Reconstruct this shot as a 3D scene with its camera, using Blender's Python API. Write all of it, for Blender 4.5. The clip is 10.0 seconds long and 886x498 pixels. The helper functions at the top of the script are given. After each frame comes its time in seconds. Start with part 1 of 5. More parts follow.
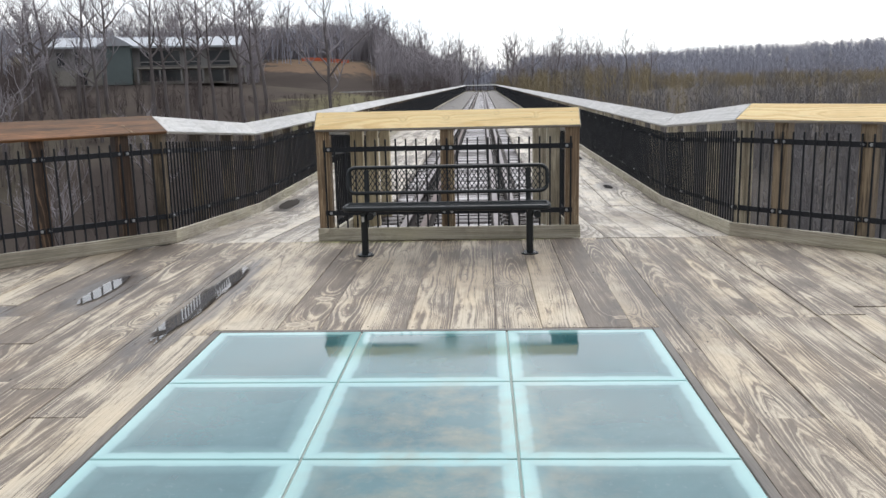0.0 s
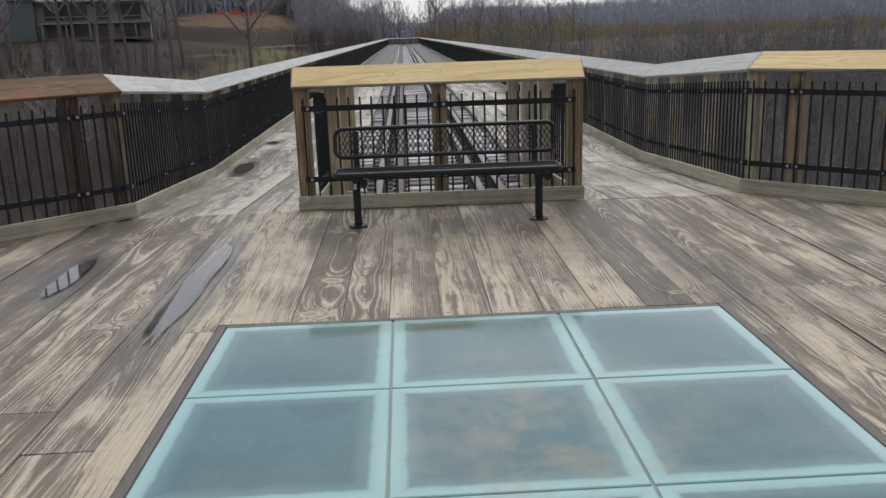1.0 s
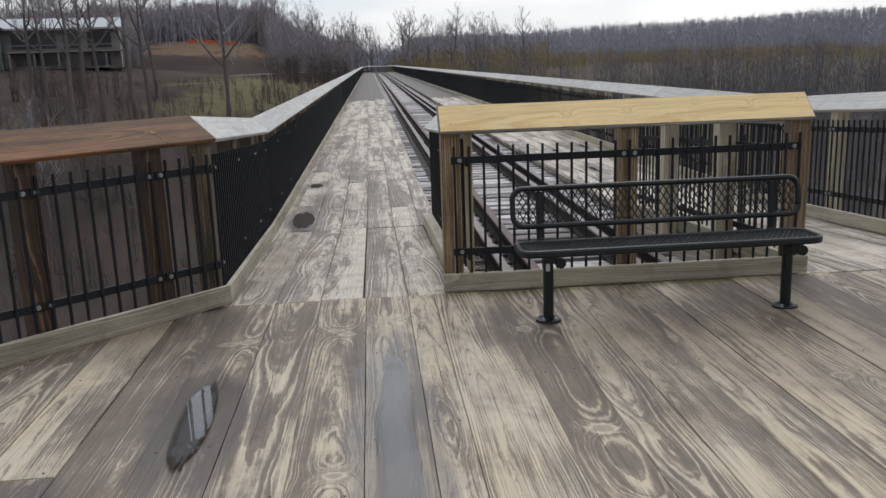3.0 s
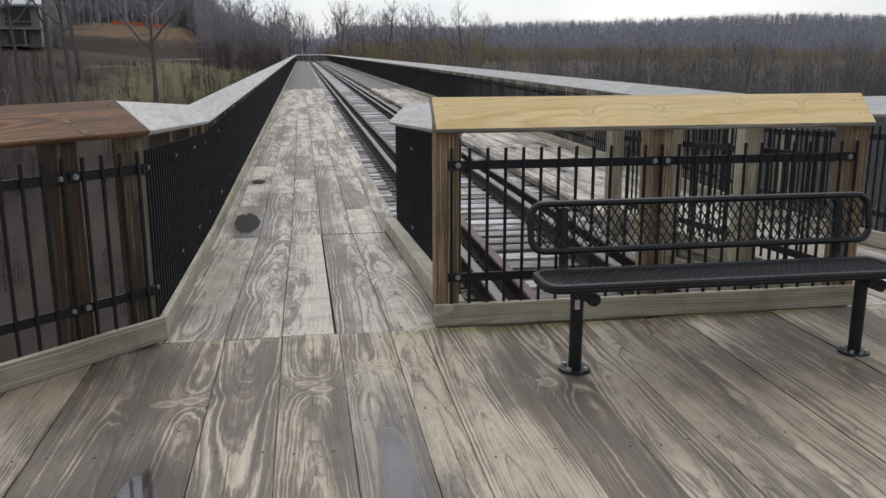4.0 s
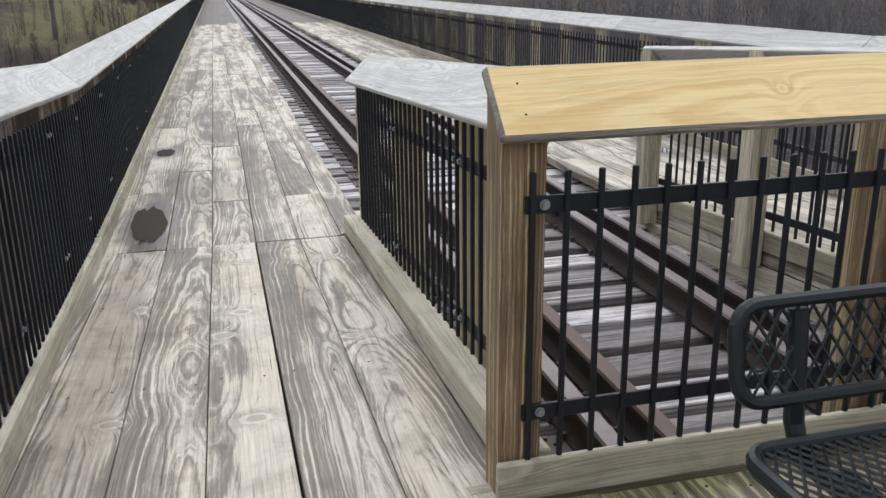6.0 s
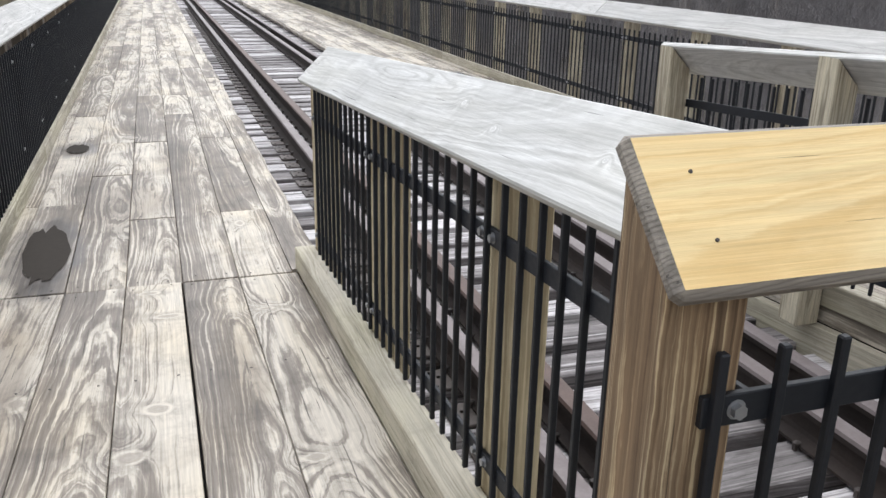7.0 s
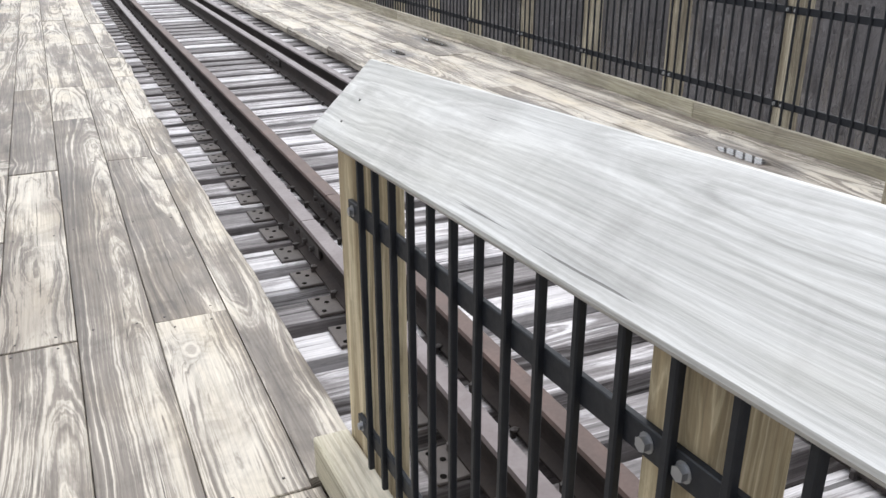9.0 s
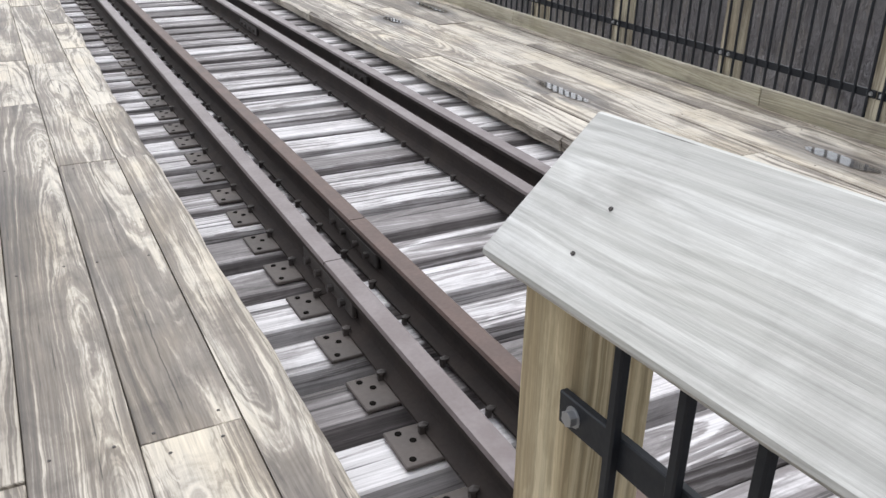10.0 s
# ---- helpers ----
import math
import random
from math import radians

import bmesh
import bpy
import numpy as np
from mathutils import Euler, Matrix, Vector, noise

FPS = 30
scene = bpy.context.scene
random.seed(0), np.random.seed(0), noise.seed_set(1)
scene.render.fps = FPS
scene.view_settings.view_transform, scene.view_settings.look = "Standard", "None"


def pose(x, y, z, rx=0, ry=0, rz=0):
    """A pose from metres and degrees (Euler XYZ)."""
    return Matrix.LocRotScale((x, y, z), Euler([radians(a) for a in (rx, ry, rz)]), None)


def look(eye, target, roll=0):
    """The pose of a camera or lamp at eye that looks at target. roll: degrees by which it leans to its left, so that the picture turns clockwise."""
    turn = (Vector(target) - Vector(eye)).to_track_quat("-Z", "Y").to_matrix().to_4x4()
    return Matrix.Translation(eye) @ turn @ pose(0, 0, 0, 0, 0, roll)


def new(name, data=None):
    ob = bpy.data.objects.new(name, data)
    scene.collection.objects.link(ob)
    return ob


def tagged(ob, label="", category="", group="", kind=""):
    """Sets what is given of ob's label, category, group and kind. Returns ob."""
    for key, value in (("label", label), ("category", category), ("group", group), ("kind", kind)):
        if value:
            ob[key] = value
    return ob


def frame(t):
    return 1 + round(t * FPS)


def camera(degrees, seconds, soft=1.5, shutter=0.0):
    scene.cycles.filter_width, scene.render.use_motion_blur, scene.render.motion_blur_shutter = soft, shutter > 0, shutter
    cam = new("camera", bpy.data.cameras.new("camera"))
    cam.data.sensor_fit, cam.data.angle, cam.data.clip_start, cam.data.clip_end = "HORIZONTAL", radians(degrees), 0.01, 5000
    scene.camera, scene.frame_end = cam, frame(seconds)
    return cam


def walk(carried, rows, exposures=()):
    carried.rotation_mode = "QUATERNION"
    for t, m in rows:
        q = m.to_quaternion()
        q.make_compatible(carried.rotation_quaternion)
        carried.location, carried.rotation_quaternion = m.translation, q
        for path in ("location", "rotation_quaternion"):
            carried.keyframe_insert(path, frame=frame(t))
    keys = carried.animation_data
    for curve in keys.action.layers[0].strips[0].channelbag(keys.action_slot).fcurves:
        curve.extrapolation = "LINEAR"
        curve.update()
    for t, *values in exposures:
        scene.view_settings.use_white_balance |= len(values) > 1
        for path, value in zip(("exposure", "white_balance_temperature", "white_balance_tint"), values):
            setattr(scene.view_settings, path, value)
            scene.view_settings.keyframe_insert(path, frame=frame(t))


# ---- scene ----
cam = camera(55.0, 10.0)
PATH = [
    (0, (0.38, -0.502, 1.625), (0.282, 1.459, 1.242), -1.3),
    (0.5, (0.042, -0.114, 1.621), (-0.049, 1.839, 1.198), -1.2),
    (1, (-0.325, 0.246, 1.609), (-0.25, 2.184, 1.119), -1.9),
    (1.5, (-0.679, 0.745, 1.612), (-0.642, 2.667, 1.06), -3.8),
    (2, (-1.12, 1.098, 1.609), (-0.927, 3.022, 1.101), -1.1),
    (2.5, (-1.509, 1.684, 1.636), (-1.302, 3.639, 1.267), -1.7),
    (2.7, (-1.679, 1.927, 1.672), (-1.557, 3.882, 1.269), -2.1),
    (3.8, (-2.04, 3.341, 1.615), (-1.735, 5.266, 1.165), -0.9),
    (4, (-2.109, 3.544, 1.606), (-1.798, 5.467, 1.154), -0.1),
    (4.5, (-2.168, 4.181, 1.612), (-1.719, 6.06, 1.096), 0.0),
    (5, (-2.164, 4.85, 1.604), (-1.801, 6.734, 1.04), -1.0),
    (5.2, (-2.201, 5.072, 1.624), (-1.784, 6.952, 1.083), -1.1),
    (6.3, (-2.098, 6.499, 1.581), (-1.597, 8.328, 0.946), -0.1),
    (6.5, (-2.105, 6.73, 1.609), (-1.561, 8.542, 0.96), 0.6),
    (7, (-2.007, 7.449, 1.591), (-1.405, 9.24, 0.936), 1.1),
    (7.5, (-2.025, 8.139, 1.571), (-1.39, 9.907, 0.886), 1.6),
    (8, (-1.962, 8.801, 1.545), (-1.279, 10.532, 0.812), -1.3),
    (8.5, (-1.913, 9.481, 1.516), (-1.277, 11.229, 0.781), -0.0),
    (9, (-1.864, 10.121, 1.494), (-1.105, 11.807, 0.73), -0.1),
    (9.5, (-1.83, 10.845, 1.46), (-1.121, 12.518, 0.624), 2.0),
    (10, (-1.802, 11.445, 1.413), (-0.967, 13.05, 0.561), 1.0),
]
LIGHTNESS = [(0, 0.27), (0.5, 0.38), (1, -0.3), (1.5, 0.02), (2, 0.12), (2.5, -0.22), (4, -0.28), (4.5, -0.1), (5, -0.08), (6.5, 0.43), (7, 0.52), (7.5, 0.5), (8.5, 0.53), (9, 0.53), (10, 0.43)]
walk(cam, [(t, look(eye, target, roll)) for t, eye, target, roll in PATH], LIGHTNESS)

# ---- light ----
SUN_UP, SUN_ROUND = radians(50), radians(12)
world = bpy.data.worlds.new("overcast_sky")
scene.world = world
world.use_nodes = True
wn, wl = world.node_tree.nodes, world.node_tree.links
wn.clear()
w_out, w_bg = wn.new("ShaderNodeOutputWorld"), wn.new("ShaderNodeBackground")
w_sky = wn.new("ShaderNodeTexSky")
w_sky.sky_type, w_sky.sun_disc, w_sky.sun_elevation, w_sky.sun_rotation = "NISHITA", False, SUN_UP, SUN_ROUND
w_dim = wn.new("ShaderNodeVectorMath")
w_dim.operation = "SCALE"
w_dim.inputs["Scale"].default_value = 0.12
w_co, w_map, w_noise, w_ramp = (wn.new(n) for n in ("ShaderNodeTexCoord", "ShaderNodeMapping", "ShaderNodeTexNoise", "ShaderNodeValToRGB"))
w_map.inputs["Scale"].default_value = (2.0, 2.0, 7.0)
w_noise.inputs["Scale"].default_value, w_noise.inputs["Detail"].default_value = 1.6, 5.0
w_ramp.color_ramp.elements[0].position, w_ramp.color_ramp.elements[1].position = 0.34, 0.62
w_ramp.color_ramp.elements[0].color, w_ramp.color_ramp.elements[1].color = (0.66, 0.72, 0.79, 1), (1.0, 1.0, 1.02, 1)
w_mix = wn.new("ShaderNodeMix")
w_mix.data_type = "RGBA"
w_mix.inputs["Factor"].default_value = 0.88
wl.new(w_sky.outputs["Color"], w_dim.inputs[0])
wl.new(w_co.outputs["Generated"], w_map.inputs["Vector"])
wl.new(w_map.outputs["Vector"], w_noise.inputs["Vector"])
wl.new(w_noise.outputs["Fac"], w_ramp.inputs["Fac"])
wl.new(w_dim.outputs["Vector"], w_mix.inputs["A"])
wl.new(w_ramp.outputs["Color"], w_mix.inputs["B"])
w_dot = wn.new("ShaderNodeVectorMath")
w_dot.operation = "DOT_PRODUCT"
w_dot.inputs[1].default_value = (math.sin(SUN_ROUND) * math.cos(SUN_UP), math.cos(SUN_ROUND) * math.cos(SUN_UP), math.sin(SUN_UP))
w_pow, w_gain = wn.new("ShaderNodeMath"), wn.new("ShaderNodeMath")
w_pow.operation, w_gain.operation = "POWER", "MULTIPLY_ADD"
w_pow.use_clamp = True
w_pow.inputs[1].default_value = 1.6
w_gain.inputs[1].default_value, w_gain.inputs[2].default_value = 1.25, 0.8
w_glow = wn.new("ShaderNodeVectorMath")
w_glow.operation = "SCALE"
wl.new(w_co.outputs["Generated"], w_dot.inputs[0])
wl.new(w_dot.outputs["Value"], w_pow.inputs[0])
wl.new(w_pow.outputs[0], w_gain.inputs[0])
wl.new(w_mix.outputs["Result"], w_glow.inputs[0])
# an overcast sky is dimmer towards the horizon than overhead
w_sep, w_low, w_all = wn.new("ShaderNodeSeparateXYZ"), wn.new("ShaderNodeMapRange"), wn.new("ShaderNodeMath")
w_low.interpolation_type, w_all.operation = "SMOOTHSTEP", "MULTIPLY"
w_low.inputs["From Min"].default_value, w_low.inputs["From Max"].default_value = 0.0, 0.6
w_low.inputs["To Min"].default_value, w_low.inputs["To Max"].default_value = 0.84, 1.04
wl.new(w_co.outputs["Generated"], w_sep.inputs[0])
wl.new(w_sep.outputs["Z"], w_low.inputs["Value"])
wl.new(w_gain.outputs[0], w_all.inputs[0])
wl.new(w_low.outputs["Result"], w_all.inputs[1])
wl.new(w_all.outputs[0], w_glow.inputs["Scale"])
wl.new(w_glow.outputs["Vector"], w_bg.inputs["Color"])
w_bg.inputs["Strength"].default_value = 1.0
wl.new(w_bg.outputs["Background"], w_out.inputs["Surface"])

sun = new("sun", bpy.data.lights.new("sun", "SUN"))
sun.data.energy, sun.data.angle, sun.data.color = 0.6, radians(25), (1.0, 0.99, 0.98)
sun.matrix_world = look((0, 0, 0), (-math.sin(SUN_ROUND) * math.cos(SUN_UP), -math.cos(SUN_ROUND) * math.cos(SUN_UP), -math.sin(SUN_UP)))


# ---- materials ----
class Mat:
    """A node material with a few short-hand makers."""

    def __init__(self, name):
        self.m = bpy.data.materials.new(name)
        self.m.use_nodes = True
        self.n, self.l = self.m.node_tree.nodes, self.m.node_tree.links
        self.b = self.n["Principled BSDF"]
        co = self.n.new("ShaderNodeTexCoord")
        rnd = self.n.new("ShaderNodeObjectInfo")
        self.world_co = self.n.new("ShaderNodeNewGeometry").outputs["Position"]
        self.rand = rnd.outputs["Random"]
        off = self.math("MULTIPLY", self.rand, 57.0)
        add = self.n.new("ShaderNodeVectorMath")
        add.operation = "ADD"
        self.l.new(co.outputs["Object"], add.inputs[0])
        self.l.new(off, add.inputs[1])
        self.co = add.outputs["Vector"]
        self.raw = co.outputs["Object"]

    def put(self, socket, value):
        if hasattr(value, "is_output"):
            self.l.new(value, socket)
        else:
            socket.default_value = value

    def math(self, op, a, b=0.0, c=None):
        nd = self.n.new("ShaderNodeMath")
        nd.operation = op
        self.put(nd.inputs[0], a)
        self.put(nd.inputs[1], b)
        if c is not None:
            self.put(nd.inputs[2], c)
        return nd.outputs[0]

    def scaled(self, co, scale):
        nd = self.n.new("ShaderNodeMapping")
        self.l.new(co, nd.inputs["Vector"])
        nd.inputs["Scale"].default_value = scale
        return nd.outputs["Vector"]

    def noise(self, co, scale, detail=4.0, rough=0.55, warp=0.0):
        nd = self.n.new("ShaderNodeTexNoise")
        self.l.new(co, nd.inputs["Vector"])
        for key, value in (("Scale", scale), ("Detail", detail), ("Roughness", rough), ("Distortion", warp)):
            nd.inputs[key].default_value = value
        return nd.outputs["Fac"]

    def ramp(self, fac, *stops):
        nd = self.n.new("ShaderNodeValToRGB")
        self.l.new(fac, nd.inputs["Fac"])
        e = nd.color_ramp.elements
        while len(e) < len(stops):
            e.new(0.5)
        for one, (at, col) in zip(e, stops):
            one.position = at
            one.color = (*col, 1) if isinstance(col, tuple) else (col, col, col, 1)
        return nd.outputs["Color"]

    def mix(self, fac, a, b, mode="MIX"):
        nd = self.n.new("ShaderNodeMix")
        nd.data_type, nd.blend_type = "RGBA", mode
        self.put(nd.inputs["Factor"], fac)
        for key, v in (("A", a), ("B", b)):
            self.put(nd.inputs[key], (*v, 1) if isinstance(v, tuple) else v)
        return nd.outputs["Result"]

    def sep(self, co):
        nd = self.n.new("ShaderNodeSeparateXYZ")
        self.l.new(co, nd.inputs[0])
        return nd.outputs

    def done(self, colour, rough=0.7, metal=0.0, height=None, bump=0.3, depth=0.003, **more):
        self.put(self.b.inputs["Base Color"], (*colour, 1) if isinstance(colour, tuple) else colour)
        self.put(self.b.inputs["Roughness"], rough)
        self.b.inputs["Metallic"].default_value = metal
        for key, v in more.items():
            self.put(self.b.inputs[key.replace("_", " ")], v)
        if height is not None:
            nd = self.n.new("ShaderNodeBump")
            nd.inputs["Strength"].default_value, nd.inputs["Distance"].default_value = bump, depth
            self.l.new(height, nd.inputs["Height"])
            self.l.new(nd.outputs["Normal"], self.b.inputs["Normal"])
        return self.m


def wood(name, pale, dark, axis="y", lines=70.0, share=0.5, hard=0.12, tone=0.2, etch=0.16, patch=1.0, rough=0.72, wet=0.0, knots=1.0, grey=(0.3, 0.28, 0.25), grey_amount=0.3, flame=0.3, bow=1.0, dirt=0.8):
    """Weathered plain-sawn pine: growth rings round a pith that wanders under each board, so that they run into
    arches and islands; a dark film worn off between them; knots, fibre and fine cracks. lines: rings in a metre."""
    m = Mat(name)
    def along(f, c=1.0):
        return {"x": (f, c, c), "cap": (f, c, c), "y": (c, f, c), "z": (c, c, f)}[axis]
    vor = m.n.new("ShaderNodeTexVoronoi")
    m.l.new(m.scaled(m.co, along(0.55)), vor.inputs["Vector"])
    vor.inputs["Scale"].default_value = 1.9
    dist = m.math("MULTIPLY_ADD", m.math("SUBTRACT", m.noise(m.co, 14.0, 3.0, 0.6), 0.5), 0.05, vor.outputs["Distance"])
    swirl = m.math("POWER", m.math("MAXIMUM", m.math("SUBTRACT", 1.0, m.math("MULTIPLY", dist, 3.4)), 0.0), 2.0)
    xyz = m.sep(m.raw)
    side, deep = {"x": (1, 2), "cap": (2, 2), "y": (0, 2), "z": (0, 1)}[axis]
    flat = axis == "cap"
    across = m.math("MULTIPLY_ADD", xyz[2], 1.414, -0.13) if flat else xyz[side]
    down = 0.0 if flat else xyz[deep]
    r2, r3 = m.math("FRACT", m.math("MULTIPLY", m.rand, 7.31)), m.math("FRACT", m.math("MULTIPLY", m.rand, 23.7))
    w1 = m.noise(m.scaled(m.co, along(0.35, 0.2)), 1.0, 2.0, 0.5)
    w2 = m.noise(m.scaled(m.co, along(0.36, 0.3)), 1.3, 2.0, 0.5)
    a = m.math("ADD", across, m.math("MULTIPLY_ADD", m.math("SUBTRACT", r2, 0.5), 0.22, m.math("MULTIPLY", m.math("SUBTRACT", w1, 0.5), 0.35 * bow)))
    b = m.math("ADD", down, m.math("MULTIPLY_ADD", r3, 0.12, m.math("MULTIPLY", m.math("SUBTRACT", w2, 0.5), 0.45 * bow)))
    r = m.math("SQRT", m.math("ADD", m.math("MULTIPLY", a, a), m.math("MULTIPLY", b, b)))
    r = m.math("MULTIPLY_ADD", m.math("SUBTRACT", m.noise(m.scaled(m.co, along(0.13)), 9.0, 5.0, 0.6, 0.3), 0.5), 0.042 * bow, r)
    r = m.math("MULTIPLY_ADD", swirl, 0.05 * knots, r)
    phase = m.math("MULTIPLY", r, lines)
    each = m.n.new("ShaderNodeTexWhiteNoise")
    each.noise_dimensions = "1D"
    m.l.new(m.math("FLOOR", phase), each.inputs["W"])
    rings = m.ramp(m.math("FRACT", phase), (0.0, 0.75), (0.3, 1.0), (0.58, 0.6), (0.8, 0.0), (0.9, 0.05), (1.0, 0.75))
    fibre = m.noise(m.scaled(m.co, along(0.02)), 95.0, 4.0, 0.7)
    streak = m.noise(m.scaled(m.co, along(0.055)), 15.0, 4.0, 0.65, 0.35)
    film = m.noise(m.scaled(m.co, along(0.17)), 5.0, 7.0, 0.68, 0.6)
    broad = m.noise(m.scaled(m.co, along(0.5)), 1.3, 3.0, 0.5, 0.3)
    fac = m.math("MULTIPLY_ADD", m.math("SUBTRACT", film, 0.5), 0.65 * patch, share)
    fac = m.math("MULTIPLY_ADD", m.math("SUBTRACT", streak, 0.5), 0.95 * patch, fac)
    fac = m.math("MULTIPLY_ADD", m.math("SUBTRACT", broad, 0.5), 0.7 * patch, fac)
    chips = m.noise(m.scaled(m.co, along(0.22)), 24.0, 5.0, 0.7, 0.4)
    fac = m.math("MULTIPLY_ADD", m.math("SUBTRACT", chips, 0.5), 0.28 * patch, fac)
    clear = m.ramp(m.noise(m.scaled(m.co, along(0.4)), 3.0, 3.0, 0.6), (0.41, 0.15), (0.62, 1.0))
    strong = m.math("MULTIPLY", clear, m.math("MULTIPLY_ADD", each.outputs["Value"], 1.3, 0.2))
    fac = m.math("MULTIPLY_ADD", m.math("MULTIPLY", m.math("SUBTRACT", rings, 0.55), strong), flame, fac)
    fac = m.math("MULTIPLY_ADD", swirl, 0.4 * knots, fac)
    fac = m.math("MULTIPLY_ADD", m.math("SUBTRACT", fibre, 0.5), etch * 2.2, fac)
    fac = m.math("MULTIPLY_ADD", m.math("SUBTRACT", m.rand, 0.5), tone, fac)
    pale, dark = tuple(min(c * (1 + 0.37 * dirt), 0.88) for c in pale), tuple(c * (1 + 0.37 * dirt) for c in dark)
    mid = tuple(a * 0.42 + b * 0.58 for a, b in zip(pale, dark))
    low = tuple(c * 0.72 for c in dark)
    col = m.ramp(fac, (max(0.5 - 3.2 * hard, 0.0), low), (0.5 - hard, dark), (0.5, mid), (0.5 + hard, pale), (min(0.5 + 3.2 * hard, 1.0), tuple(min(c * 1.16, 0.9) for c in pale)))
    veil = m.noise(m.co, 0.9, 3.0, 0.6, 0.5)
    col = m.mix(m.math("MULTIPLY", m.ramp(veil, (0.42, 0.0), (0.68, 1.0)), grey_amount), col, grey)
    late = m.ramp(rings, (0.0, 1.0), (0.35, 0.0))
    col = m.mix(m.math("MULTIPLY", m.math("MULTIPLY", late, clear), min(0.05 + 0.8 * flame, 0.4)), col, tuple(c * 0.85 for c in dark))
    if knots:
        eye = m.ramp(dist, (0.035, 1.0), (0.05, 0.0))
        rim = m.ramp(dist, (0.045, 0.0), (0.056, 1.0), (0.075, 0.0))
        tint = m.n.new("ShaderNodeSeparateColor")
        m.l.new(vor.outputs["Color"], tint.inputs[0])
        few = m.math("GREATER_THAN", tint.outputs[0], 0.3)
        kcol = m.ramp(tint.outputs[1], (0.55, tuple(c * 0.45 for c in dark)), (0.65, tuple(c * 1.05 for c in pale)))
        col = m.mix(m.math("MULTIPLY", eye, m.math("MULTIPLY", few, 0.8 * knots)), col, kcol)
        col = m.mix(m.math("MULTIPLY", rim, m.math("MULTIPLY", few, 0.55 * knots)), col, tuple(c * 0.5 for c in dark))
    crack = m.ramp(m.noise(m.scaled(m.co, along(0.022)), 110.0, 2.0, 0.5), (0.26, 1.0), (0.29, 0.0))
    col = m.mix(m.math("MULTIPLY", crack, 0.7), col, tuple(c * 0.3 for c in dark))
    grain = m.noise(m.scaled(m.co, along(0.035)), 150.0, 3.0, 0.7)
    soil = m.noise(m.scaled(m.co, along(0.14)), 26.0, 5.0, 0.7, 0.3)
    col = m.mix(dirt, col, m.ramp(grain, (0.3, 0.6), (0.66, 1.0)), "MULTIPLY")
    col = m.mix(dirt, col, m.ramp(soil, (0.3, 0.6), (0.64, 1.0)), "MULTIPLY")
    damp = m.ramp(broad, (0.36, 1.0), (0.52, 0.0))
    r = m.math("MULTIPLY_ADD", damp, -wet, rough)
    relief = m.math("SUBTRACT", m.math("MULTIPLY_ADD", rings, min(0.5, 1.5 * flame), m.math("MULTIPLY", fibre, 0.6)), m.math("MULTIPLY", crack, 0.9))
    return m.done(col, r, height=relief, bump=0.45, depth=0.002)


def steel(name, colour, rough, spots, spot_amount, metal=0.0, bump=0.15, gloss=0.5):
    m = Mat(name)
    m.b.inputs["Specular IOR Level"].default_value = gloss
    big, small = m.noise(m.world_co, 5.0, 4.0, 0.6), m.noise(m.world_co, 60.0, 3.0, 0.6)
    col = m.mix(m.math("MULTIPLY", m.ramp(big, (0.42, 0.0), (0.66, 1.0)), spot_amount), colour, spots)
    col = m.mix(m.math("MULTIPLY", small, 0.35), col, tuple(c * 0.55 for c in colour))
    return m.done(col, m.math("MULTIPLY_ADD", small, 0.25, rough), metal, height=small, bump=bump, depth=0.002)


DECK_KNOTS = [(-2.80, 7.42, 0.055, 0.035), (-2.69, 7.44, 0.05, 0.035), (-2.14, 7.57, 0.05, 0.026), (-2.07, 7.48, 0.055, 0.026), (-1.77, 7.75, 0.04, 0.022), (-0.96, 7.40, 0.045, 0.05), (-2.08, 5.59, 0.045, 0.03), (-2.17, 5.09, 0.05, 0.035), (-2.02, 5.13, 0.055, 0.025), (-0.95, 5.16, 0.055, 0.045), (-0.87, 5.88, 0.06, 0.05), (0.515, 6.31, 0.05, 0.04), (1.32, 5.25, 0.05, 0.04)]
WALK_KNOTS = [(-2.12, 10.64, 0.055, 0.045), (-2.22, 10.27, 0.06, 0.045), (-2.06, 11.75, 0.07, 0.03), (-2.10, 9.22, 0.055, 0.04), (-1.585, 10.08, 0.05, 0.03), (-1.56, 11.73, 0.04, 0.02), (-2.16, 12.17, 0.05, 0.03), (-1.54, 13.41, 0.03, 0.06), (-2.32, 16.65, 0.05, 0.05), (-2.66, 9.35, 0.05, 0.035)]
WET_DECK = [(-1.81, 5.9, 0.27, 1.75), (-2.78, 6.22, 0.3, 0.85), (-3.9, 5.96, 0.2, 0.35), (-3.35, 5.3, 0.25, 0.5)]
WET_WALK = [(-2.79, 13.05, 0.26, 0.9), (-2.80, 16.2, 0.2, 0.4), (1.93, 16.7, 0.2, 0.6), (2.58, 14.7, 0.25, 0.7), (2.69, 20.5, 0.2, 0.7), (1.94, 19.9, 0.2, 0.4)]


